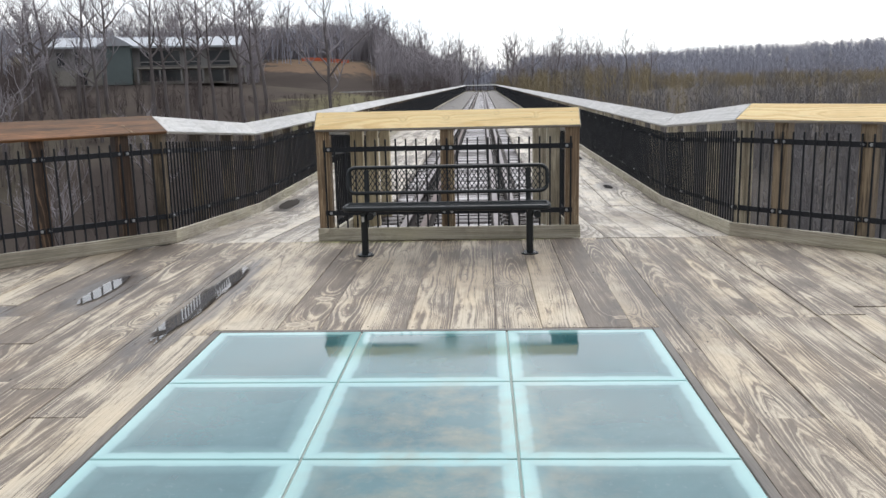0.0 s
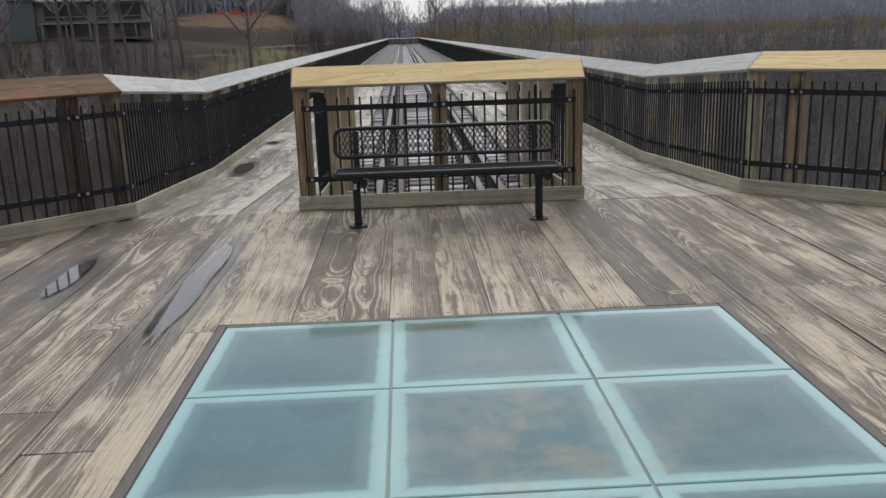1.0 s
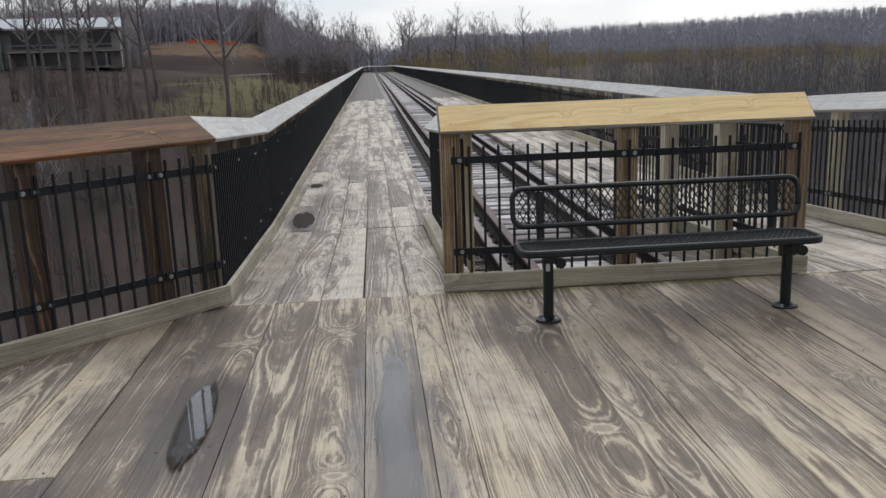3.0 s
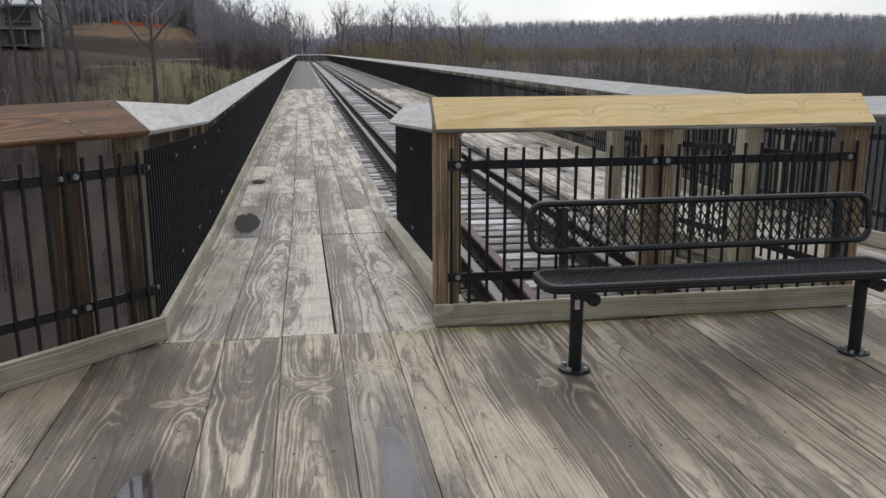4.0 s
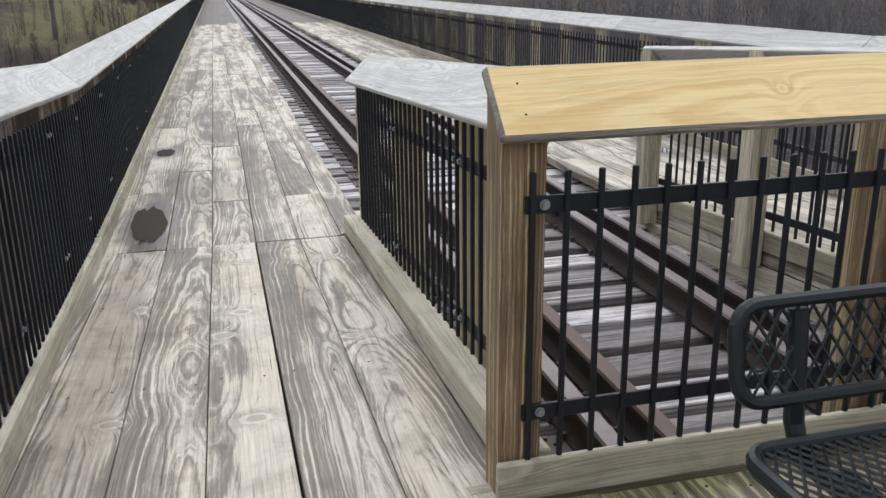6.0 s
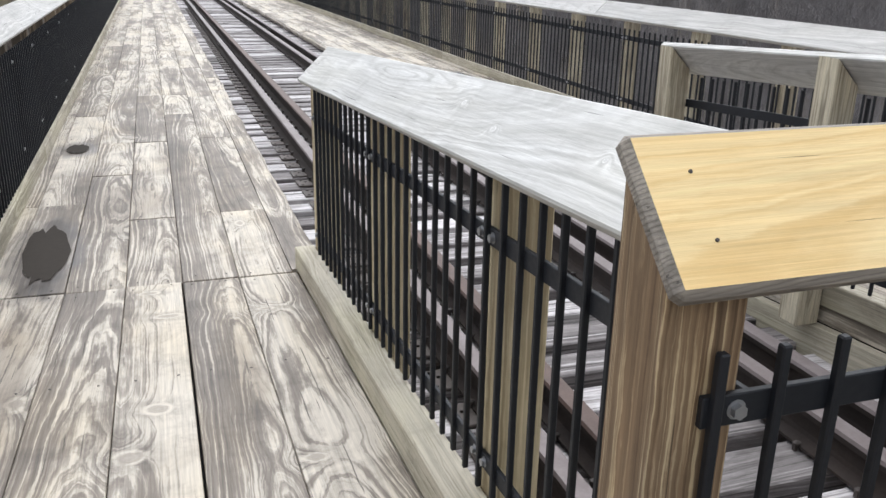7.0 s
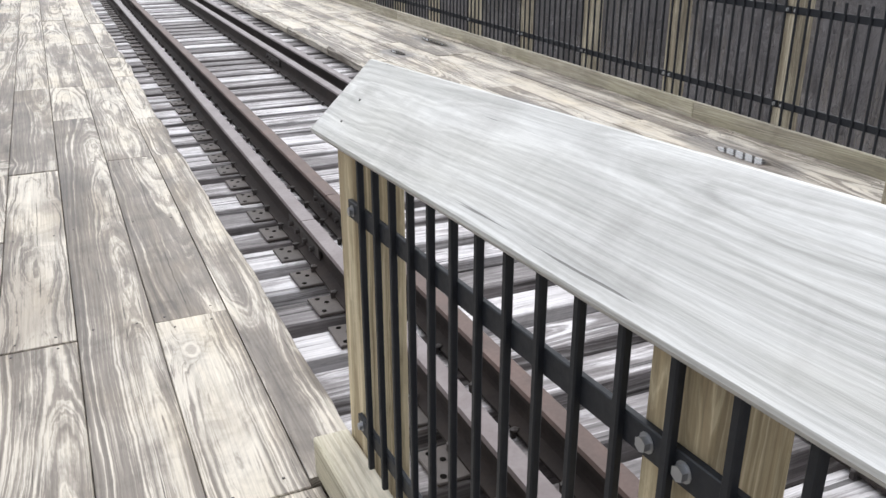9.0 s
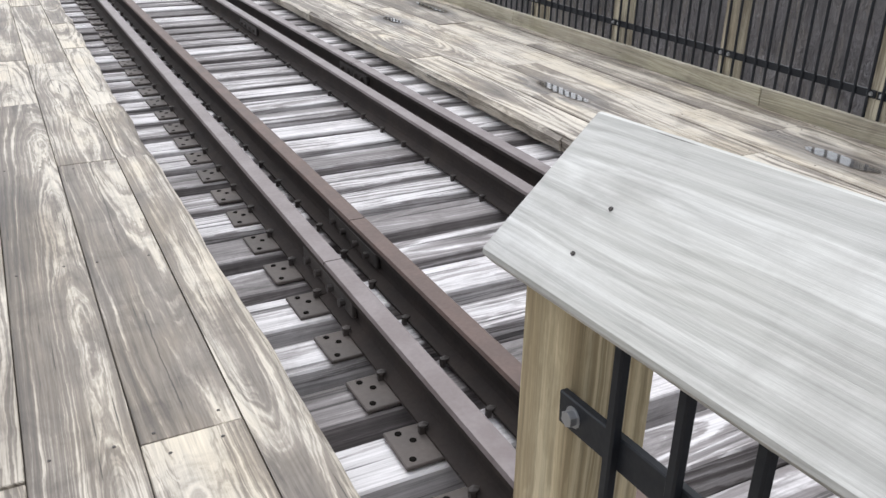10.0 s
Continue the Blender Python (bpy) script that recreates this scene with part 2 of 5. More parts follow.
def planking(name, pale, dark, deep, straw, share=0.5, hard=0.045, tone=0.16, lines=46.0, knots=(), wet=(), stain=0.5, rough=0.66, film_w=0.55, ring_w=0.6, axis="y", bow=1.0, fine=1.0, moss=(), damp=(), split=0.0, late=0.0, heart_w=0.0):
    """Weathered pine, its grain along the given axis ("cap": a slanted board along x). The grey film that weather leaves is worn through along the growth rings: bands of
    uneven width that run into arches, bend round knots and break off in chips and combs. Damp patches follow the puddles."""
    m = Mat(name)
    run, across, down = {"cap": (0, 2, 2), "x": (0, 1, 2), "y": (1, 0, 2), "z": (2, 0, 1)}[axis]
    al = lambda f, c=1.0: tuple(f if k == run else c for k in range(3))
    wx, wy, _ = m.sep(m.world_co)

    def nearest(spots):
        best = None
        for kx, ky, sx, sy in spots:
            u = m.math("MULTIPLY_ADD", wx, 1 / sx, -kx / sx)
            v = m.math("MULTIPLY_ADD", wy, 1 / sy, -ky / sy)
            d = m.math("SQRT", m.math("MULTIPLY_ADD", u, u, m.math("MULTIPLY", v, v)))
            best = d if best is None else m.math("MINIMUM", best, d)
        return best

    own_co = m.sep(m.raw)
    x, z = own_co[across], own_co[down]
    if axis == "cap":
        x, z = m.math("MULTIPLY_ADD", z, 1.414, -0.13), 0.01
    r2, r3, r4 = (m.math("FRACT", m.math("MULTIPLY", m.rand, k)) for k in (7.31, 23.7, 51.9))
    wob = m.noise(m.co, 13.0, 3.0, 0.6)
    vor = m.n.new("ShaderNodeTexVoronoi")
    m.l.new(m.scaled(m.co, al(0.5)), vor.inputs["Vector"])
    vor.inputs["Scale"].default_value = 1.25
    cell = m.n.new("ShaderNodeSeparateColor")
    m.l.new(vor.outputs["Color"], cell.inputs[0])
    own = m.math("MULTIPLY_ADD", m.math("GREATER_THAN", cell.outputs[0], 0.24), 9.0, m.math("MULTIPLY", vor.outputs["Distance"], 22.0))
    dist = m.math("MINIMUM", own, nearest(knots)) if knots else own
    dist = m.math("MULTIPLY_ADD", m.math("SUBTRACT", wob, 0.5), 0.9, dist)
    swirl = m.math("POWER", 2.718, m.math("MULTIPLY", m.math("MAXIMUM", dist, 0.0), -0.55))
    w1 = m.noise(m.scaled(m.co, al(0.33, 0.2)), 1.0, 2.0, 0.5)
    w2 = m.noise(m.scaled(m.co, al(0.42, 0.3)), 1.2, 2.0, 0.5)
    a = m.math("ADD", x, m.math("MULTIPLY_ADD", m.math("SUBTRACT", r2, 0.5), 0.24, m.math("MULTIPLY", m.math("SUBTRACT", w1, 0.5), 0.26 * bow)))
    tilt = m.math("MULTIPLY", own_co[run], m.math("MULTIPLY_ADD", r4, 0.16 * bow, -0.08 * bow))
    b = m.math("ADD", m.math("ADD", z, tilt), m.math("MULTIPLY_ADD", r3, 0.14, m.math("MULTIPLY", m.math("SUBTRACT", w2, 0.5), 0.24 * bow)))
    r = m.math("SQRT", m.math("MULTIPLY_ADD", a, a, m.math("MULTIPLY", b, b)))
    r = m.math("MULTIPLY_ADD", m.math("SUBTRACT", m.noise(m.scaled(m.co, al(0.14)), 8.0, 4.0, 0.6, 0.4), 0.5), 0.045 * bow, r)
    r = m.math("MULTIPLY_ADD", m.math("SUBTRACT", m.noise(m.scaled(m.co, al(0.3)), 34.0, 3.0, 0.6), 0.5), 0.008, r)
    r = m.math("MULTIPLY_ADD", swirl, 0.085, r)
    band = m.n.new("ShaderNodeTexNoise")
    band.noise_dimensions = "1D"
    m.l.new(m.math("MULTIPLY", r, m.math("MULTIPLY_ADD", r4, 0.9 * lines, 0.65 * lines)), band.inputs["W"])
    for key, value in (("Scale", 1.0), ("Detail", 3.0), ("Roughness", 0.62)):
        band.inputs[key].default_value = value
    ring = band.outputs["Fac"]
    film = m.noise(m.scaled(m.co, al(0.16)), 6.5, 7.0, 0.66, 0.7)
    broad = m.noise(m.scaled(m.co, al(0.55)), 1.5, 3.0, 0.55, 0.4)
    streak = m.noise(m.scaled(m.co, al(0.045)), 17.0, 5.0, 0.66, 0.3)
    chips = m.noise(m.scaled(m.co, al(0.3)), 30.0, 5.0, 0.7, 0.6)
    fibre = m.noise(m.scaled(m.co, al(0.018)), 120.0, 4.0, 0.7)
    fac = m.math("MULTIPLY_ADD", m.math("SUBTRACT", ring, 0.5), ring_w, share)
    fac = m.math("MULTIPLY_ADD", m.math("SUBTRACT", film, 0.5), film_w, fac)
    fac = m.math("MULTIPLY_ADD", m.math("SUBTRACT", broad, 0.5), 0.62 * film_w / 0.55, fac)
    fac = m.math("MULTIPLY_ADD", m.math("SUBTRACT", streak, 0.5), 0.5 * film_w / 0.55, fac)
    fac = m.math("MULTIPLY_ADD", m.math("SUBTRACT", chips, 0.5), 0.13, fac)
    fac = m.math("MULTIPLY_ADD", m.math("SUBTRACT", fibre, 0.5), 0.11, fac)
    fac = m.math("MULTIPLY_ADD", m.math("SUBTRACT", r2, 0.5), tone, fac)
    fac = m.math("MULTIPLY_ADD", swirl, 0.12, fac)
    if heart_w:
        sign = m.math("MULTIPLY_ADD", m.math("GREATER_THAN", r4, 0.3), 2.0, -1.0)
        swell = m.math("MULTIPLY_ADD", m.math("SUBTRACT", streak, 0.5), 0.12, m.math("ABSOLUTE", a))
        fac = m.math("MULTIPLY_ADD", m.math("MULTIPLY", m.math("SUBTRACT", 0.11, swell), heart_w), sign, fac)
    mid = tuple(p * 0.38 + q * 0.62 for p, q in zip(pale, dark))
    col = m.ramp(fac, (0.5 - 6.0 * hard, deep), (0.5 - hard, dark), (0.5, mid), (0.5 + hard, pale), (0.5 + 5.0 * hard, tuple(min(c * 1.14, 0.85) for c in pale)))
    if late:
        tri = m.math("ABSOLUTE", m.math("SUBTRACT", m.math("FRACT", m.math("MULTIPLY", r, m.math("MULTIPLY_ADD", r4, 20.0, 58.0))), 0.5))
        figure = m.math("MULTIPLY", m.ramp(tri, (0.27, 0.0), (0.45, 1.0)), m.ramp(m.noise(m.scaled(m.co, al(0.3)), 3.2, 4.0, 0.6, 0.3), (0.42, 0.08), (0.58, 1.0)))
        col = m.mix(m.math("MULTIPLY", figure, late), col, tuple(p * 0.45 + q * 0.55 for p, q in zip(dark, deep)))
    tint = m.noise(m.scaled(m.co, al(0.4)), 2.3, 4.0, 0.6, 0.4)
    col = m.mix(m.math("MULTIPLY", m.ramp(tint, (0.45, 0.0), (0.68, 1.0)), 0.55), col, m.mix(1.0, col, straw, "MULTIPLY"))
    grime = m.noise(m.co, 3.1, 6.0, 0.68, 0.5)
    col = m.mix(m.math("MULTIPLY", m.ramp(grime, (0.5, 0.0), (0.66, 1.0)), stain), col, m.mix(1.0, col, (0.52, 0.5, 0.49), "MULTIPLY"))
    lines2 = m.noise(m.scaled(m.co, al(0.03)), 46.0, 5.0, 0.72, 0.2)
    col = m.mix(fine, col, m.ramp(lines2, (0.32, 0.66), (0.5, 0.96), (0.7, 1.1)), "MULTIPLY")
    col = m.mix(fine, col, m.ramp(fibre, (0.3, 0.72), (0.6, 1.04)), "MULTIPLY")
    some = m.ramp(m.noise(m.co, 21.0, 4.0, 0.65), (0.36, 0.2), (0.6, 1.0))
    core = m.math("MULTIPLY", dist, 0.2)
    eye = m.ramp(core, (0.13, 1.0), (0.2, 0.0))
    # A knot's rim highlight and the shadow round it are painted into the colour.
    lip = m.ramp(core, (0.12, 0.0), (0.19, 1.0), (0.27, 0.0))
    shade = m.ramp(core, (0.19, 0.0), (0.28, 1.0), (0.6, 0.0))
    heart = m.math("FRACT", m.math("MULTIPLY", dist, 2.6))
    col = m.mix(m.math("MULTIPLY", shade, m.math("MULTIPLY", some, 0.45)), col, tuple(c * 0.9 for c in deep))
    col = m.mix(m.math("MULTIPLY", eye, 0.8), col, m.mix(m.math("MULTIPLY", heart, 0.5), mid, dark))
    col = m.mix(m.math("MULTIPLY", lip, m.math("MULTIPLY", some, 0.8)), col, tuple(min(c * 1.12, 0.85) for c in pale))
    crack = m.ramp(m.noise(m.scaled(m.co, al(0.02)), 100.0 - 900 * split, 2.0, 0.5), (0.255 + split, 1.0), (0.285 + split, 0.0))
    col = m.mix(m.math("MULTIPLY", crack, 0.75), col, tuple(c * 0.35 for c in deep))
    if heart_w:
        line = m.math("ABSOLUTE", m.math("ADD", x, m.math("MULTIPLY_ADD", m.math("SUBTRACT", w1, 0.5), 0.16, m.math("MULTIPLY", m.math("SUBTRACT", wob, 0.5), 0.012))))
        length = m.ramp(m.noise(m.scaled(m.co, al(1.0, 0.05)), 1.5, 2.0, 0.5), (0.5, 0.0), (0.53, 0.9))
        cleft = m.math("MULTIPLY", m.ramp(line, (0.0012, 1.0), (0.003, 0.0)), m.math("MULTIPLY", length, m.math("GREATER_THAN", r3, 0.45)))
        col = m.mix(cleft, col, tuple(c * 0.3 for c in deep))
        crack = m.math("MAXIMUM", crack, cleft)
    spec = m.math("MULTIPLY_ADD", grime, -0.18, rough + 0.09)
    if wet:
        soak = m.math("MULTIPLY_ADD", m.math("SUBTRACT", m.noise(m.scaled(m.world_co, al(0.25)), 9.0, 5.0, 0.65), 0.5), 1.1, nearest(wet))
        soak = m.ramp(soak, (0.72, 1.0), (1.12, 0.0))
        col = m.mix(soak, col, m.mix(1.0, col, (0.5, 0.49, 0.5), "MULTIPLY"))
        spec = m.math("MULTIPLY_ADD", soak, -0.3, spec)
    if damp:
        dull = m.math("MULTIPLY_ADD", m.math("SUBTRACT", m.noise(m.scaled(m.world_co, al(0.4)), 2.6, 5.0, 0.65), 0.5), 1.5, nearest(damp))
        dull = m.ramp(dull, (0.5, 1.0), (1.2, 0.0))
        col = m.mix(dull, col, m.mix(1.0, col, (0.63, 0.6, 0.57), "MULTIPLY"))
        spec = m.math("MULTIPLY_ADD", dull, -0.08, spec)
    if moss:
        green = m.math("MULTIPLY_ADD", m.math("SUBTRACT", m.noise(m.world_co, 14.0, 5.0, 0.7), 0.5), 1.6, nearest(moss))
        col = m.mix(m.ramp(green, (0.5, 0.7), (1.15, 0.0)), col, m.mix(1.0, col, (0.78, 0.92, 0.5), "MULTIPLY"))
    relief = m.math("SUBTRACT", m.math("MULTIPLY_ADD", m.ramp(fac, (0.5 - 2 * hard, 0.0), (0.5 + 2 * hard, 1.0)), 0.5, m.math("MULTIPLY", fibre, 0.5)), crack)
    return m.done(col, spec, height=relief, bump=0.5, depth=0.0025)


DECK = planking("weathered_deck_planks", (0.49, 0.423, 0.325), (0.18, 0.145, 0.115), (0.085, 0.069, 0.057), (1.05, 0.96, 0.82), 0.472, 0.076, 0.18, 95.0, DECK_KNOTS, WET_DECK, 0.5, ring_w=0.66, film_w=0.6, bow=0.62, fine=0.65, heart_w=0.4, moss=[(-0.95, 8.27, 0.75, 0.1), (0.6, 8.29, 0.8, 0.07)], damp=[(0.4, 7.0, 2.1, 1.4), (1.7, 5.6, 0.7, 1.0), (-3.3, 7.6, 0.9, 0.6)])
WALKWAY = planking("dry_walkway_planks", (0.55, 0.5, 0.428), (0.235, 0.203, 0.172), (0.11, 0.094, 0.082), (1.02, 0.955, 0.82), 0.5, 0.07, 0.17, 52.0, WALK_KNOTS, WET_WALK, 0.6, 0.68, ring_w=0.74, film_w=0.54, bow=0.85, fine=0.75, split=0.02, heart_w=0.75, damp=[(-2.78, 10.4, 0.2, 2.3), (-1.78, 11.0, 0.14, 0.8), (-2.35, 14.2, 0.5, 0.9), (-1.9, 15.6, 0.25, 0.7), (2.2, 10.5, 0.5, 1.5)])
GOLD_KNOTS = [(-0.45, 8.42, 0.016, 0.01), (0.0, 8.43, 0.014, 0.01), (0.52, 8.47, 0.014, 0.009), (0.93, 8.44, 0.012, 0.009)]
GOLD = planking("new_yellow_pine", (0.84, 0.635, 0.32), (0.71, 0.48, 0.195), (0.42, 0.24, 0.08), (1.0, 0.97, 0.9), 0.55, 0.11, 0.06, 60.0, GOLD_KNOTS, (), 0.1, 0.5, 0.2, 0.85, "cap", 0.6, 0.35, late=0.28)
CAP_KNOTS = [(-1.132, 9.877, 0.006, 0.012), (-1.169, 9.543, 0.006, 0.014), (-1.157, 8.952, 0.005, 0.008)]
SILVER = planking("silvered_cap_board", (0.645, 0.64, 0.625), (0.43, 0.424, 0.405), (0.24, 0.23, 0.21), (1.0, 0.985, 0.93), 0.56, 0.13, 0.12, 40.0, CAP_KNOTS, (), 0.35, 0.58, 0.16, 0.7, "cap", 1.2, 0.5, late=0.5)
PALE_POST = planking("pale_fence_post", (0.56, 0.45, 0.29), (0.26, 0.18, 0.11), (0.12, 0.075, 0.042), (1.05, 0.95, 0.8), 0.5, 0.055, 0.2, 85.0, (), (), 0.35, 0.7, 0.45, 0.95, "z", 0.3)
TRACK_POST = planking("new_tan_post", (0.62, 0.53, 0.36), (0.4, 0.32, 0.2), (0.2, 0.145, 0.085), (1.0, 0.97, 0.85), 0.53, 0.09, 0.2, 85.0, (), (), 0.3, 0.7, 0.35, 0.8, "z", 0.35, 0.8)
TIE = planking("bleached_sleeper", (0.64, 0.615, 0.62), (0.28, 0.257, 0.257), (0.085, 0.075, 0.072), (0.97, 0.95, 0.95), 0.47, 0.065, 0.36, 60.0, (), (), 0.55, 0.8, 0.45, 0.62, "x", 0.5, split=0.085)
# Darker copy of SILVER; sheen that varies with view is averaged into its colour.
DIM_SILVER = planking("dim_cap_board", (0.53, 0.52, 0.505), (0.37, 0.362, 0.35), (0.22, 0.212, 0.2), (1.0, 0.985, 0.95), 0.56, 0.15, 0.12, 40.0, (), (), 0.35, 0.62, 0.2, 0.7, "cap", 1.2, 0.5, late=0.4)
BROWN = wood("brown_stained_cap", (0.26, 0.115, 0.045), (0.08, 0.04, 0.018), "cap", 60.0, 0.48, 0.15, 0.05, 0.2, 0.9, 0.62, 0.0, 0.6, (0.17, 0.1, 0.055), 0.3, 0.3)
POST = wood("brown_fence_post", (0.27, 0.205, 0.135), (0.07, 0.054, 0.039), "z", 95.0, 0.46, 0.13, 0.3, 0.3, 1.2, 0.75, 0.0, 0.4, (0.24, 0.2, 0.155), 0.2, 0.3, 0.3)
GREY_POST = wood("greyed_fence_post", (0.57, 0.51, 0.385), (0.28, 0.235, 0.17), "z", 95.0, 0.52, 0.15, 0.2, 0.42, 1.2, 0.75, 0.0, 0.6, (0.4, 0.37, 0.31), 0.3, 0.3, 0.3)
DARK_POST = planking("dark_stained_post", (0.2, 0.125, 0.075), (0.062, 0.038, 0.026), (0.03, 0.019, 0.014), (1.05, 0.93, 0.8), 0.46, 0.07, 0.2, 60.0, (), (), 0.4, 0.7, 0.4, 0.9, "z", 0.7)
KICK = planking("grey_kick_board", (0.5, 0.455, 0.365), (0.32, 0.285, 0.22), (0.16, 0.14, 0.108), (0.97, 1.0, 0.84), 0.53, 0.11, 0.2, 80.0, (), (), 0.45, 0.72, 0.45, 0.6, "x", 0.6, 0.8)
END_GRAIN = wood("greyed_end_grain", (0.36, 0.32, 0.27), (0.16, 0.14, 0.12), "x", 120.0, 0.48, 0.16, 0.1, 0.2, 0.8, 0.8, 0.0, 0.0, (0.28, 0.26, 0.23), 0.2, 0.3)
BLACK = steel("black_painted_steel", (0.0095, 0.0115, 0.0165), 0.4, (0.02, 0.022, 0.027), 0.5, gloss=0.36)
BENCH = steel("black_coated_steel", (0.008, 0.011, 0.013), 0.3, (0.018, 0.022, 0.026), 0.5, gloss=0.4)
RAIL = steel("worn_rail_steel", (0.15, 0.122, 0.12), 0.42, (0.22, 0.19, 0.19), 0.7, 0.25)
RUST = steel("rusty_rail_steel", (0.1, 0.066, 0.056), 0.55, (0.14, 0.088, 0.073), 0.8, 0.1)
WEB = steel("dark_rail_web", (0.038, 0.031, 0.029), 0.75, (0.06, 0.046, 0.04), 0.6, gloss=0.2)
PLATE = steel("dark_rusted_plate", (0.045, 0.038, 0.036), 0.55, (0.085, 0.068, 0.06), 0.6)
TIE_PLATE = steel("worn_tie_plate", (0.085, 0.072, 0.066), 0.62, (0.13, 0.105, 0.095), 0.6)
ZINC = steel("galvanised_steel", (0.42, 0.43, 0.45), 0.35, (0.3, 0.3, 0.31), 0.5, 0.8)
GIRDER = steel("dark_girder_steel", (0.035, 0.03, 0.028), 0.7, (0.05, 0.035, 0.028), 0.6)


def plain(name, colour, rough=0.7, scale=3.0, spread=0.3, **more):
    m = Mat(name)
    if rough >= 0.9:
        m.b.inputs["Specular IOR Level"].default_value = 0.0
    col = m.mix(m.math("MULTIPLY", m.noise(m.world_co, scale, 5.0, 0.6), spread * 2), colour, tuple(c * 0.5 for c in colour))
    return m.done(col, rough, **more)


def make_glass():
    """Laminated floor glass: a scuffed teal sheet that is frosted pale along its edges."""
    m = Mat("frosted_floor_glass")
    x, y, _ = m.sep(m.world_co)
    u, v, _ = m.sep(m.raw)
    film = m.noise(m.world_co, 1.7, 5.0, 0.6, 0.6)
    fine = m.noise(m.world_co, 30.0, 5.0, 0.7, 0.6)
    col = m.mix(m.ramp(film, (0.3, 0.0), (0.7, 1.0)), (0.018, 0.088, 0.098), (0.042, 0.14, 0.15))
    edge = m.math("MINIMUM", m.math("SUBTRACT", 0.467, m.math("ABSOLUTE", u)), m.math("SUBTRACT", 0.481, m.math("ABSOLUTE", v)))
    edge = m.math("MULTIPLY_ADD", m.math("SUBTRACT", m.noise(m.world_co, 6.0, 4.0, 0.6), 0.5), 0.03, edge)
    col = m.mix(m.ramp(edge, (0.02, 0.95), (0.048, 0.8), (0.066, 0.2), (0.14, 0.0)), col, (0.3, 0.51, 0.5))
    dx, dy = m.math("SUBTRACT", x, 0.25), m.math("MULTIPLY", m.math("SUBTRACT", y, 3.1), 0.55)
    near = m.math("SUBTRACT", 1.0, m.math("SQRT", m.math("ADD", m.math("MULTIPLY", dx, dx), m.math("MULTIPLY", dy, dy))))
    mud = m.math("MULTIPLY", m.ramp(m.noise(m.world_co, 3.6, 6.0, 0.62, 0.2), (0.42, 0.0), (0.72, 1.0)), m.ramp(near, (0.15, 0.0), (0.7, 0.6)))
    col = m.mix(mud, col, (0.30, 0.26, 0.16))
    col = m.mix(m.math("MULTIPLY", m.ramp(fine, (0.58, 0.0), (0.72, 1.0)), 0.12), col, (0.3, 0.45, 0.45))
    rough = m.math("MULTIPLY_ADD", m.ramp(film, (0.42, 0.0), (0.75, 1.0)), 0.16, 0.02)
    return m.done(col, rough, height=fine, bump=0.025, Transmission_Weight=0.1, IOR=1.64)


GLASS = make_glass()
KNOT_EDGE = wood("damp_dark_plank", (0.16, 0.135, 0.105), (0.075, 0.062, 0.05), "y", 90.0, 0.42, 0.2, 0.1, 0.2, 0.8, 0.5, 0.1, 0.0, (0.1, 0.085, 0.07), 0.2, 0.3)
STICKER = plain("white_sticker", (0.6, 0.6, 0.58), 0.5, 30.0, 0.15)
SEALANT = plain("grey_joint_sealant", (0.36, 0.40, 0.36), 0.7, 20.0)


def make_water():
    """A silty film of rainwater: it mirrors the sky at a low angle and lets the wood show from above."""
    mat = bpy.data.materials.new("rainwater")
    mat.use_nodes = True
    n, l = mat.node_tree.nodes, mat.node_tree.links
    n.clear()
    out, mix, clear, gloss, fres = (n.new(k) for k in ("ShaderNodeOutputMaterial", "ShaderNodeMixShader", "ShaderNodeBsdfTransparent", "ShaderNodeBsdfGlossy", "ShaderNodeFresnel"))
    fres.inputs["IOR"].default_value = 1.6
    clear.inputs["Color"].default_value = (0.86, 0.85, 0.85, 1)
    silt, under = n.new("ShaderNodeBsdfDiffuse"), n.new("ShaderNodeMixShader")
    silt.inputs["Color"].default_value = (0.12, 0.115, 0.115, 1)
    gloss.inputs["Roughness"].default_value = 0.015
    deep, body, skin = n.new("ShaderNodeAttribute"), n.new("ShaderNodeMath"), n.new("ShaderNodeMath")
    deep.attribute_name = "depth"
    body.operation = skin.operation = "MULTIPLY"
    body.inputs[1].default_value = 0.8
    full = n.new("ShaderNodeMath")
    full.operation, full.use_clamp = "MULTIPLY", True
    full.inputs[1].default_value = 6.0
    l.new(deep.outputs["Fac"], full.inputs[0])
    l.new(deep.outputs["Fac"], body.inputs[0])
    l.new(full.outputs[0], skin.inputs[0])
    l.new(fres.outputs[0], skin.inputs[1])
    l.new(body.outputs[0], under.inputs[0])
    l.new(clear.outputs[0], under.inputs[1])
    l.new(silt.outputs[0], under.inputs[2])
    l.new(skin.outputs[0], mix.inputs[0])
    l.new(under.outputs[0], mix.inputs[1])
    l.new(gloss.outputs[0], mix.inputs[2])
    l.new(mix.outputs[0], out.inputs["Surface"])
    return mat


PUDDLE = make_water()
KNOT = plain("dark_worn_knot", (0.05, 0.043, 0.037), 0.8, 20.0, Specular_IOR_Level=0.08)
HOLE_SHADE = plain("hole_shade", (0.012, 0.011, 0.01), 0.95, 20.0)


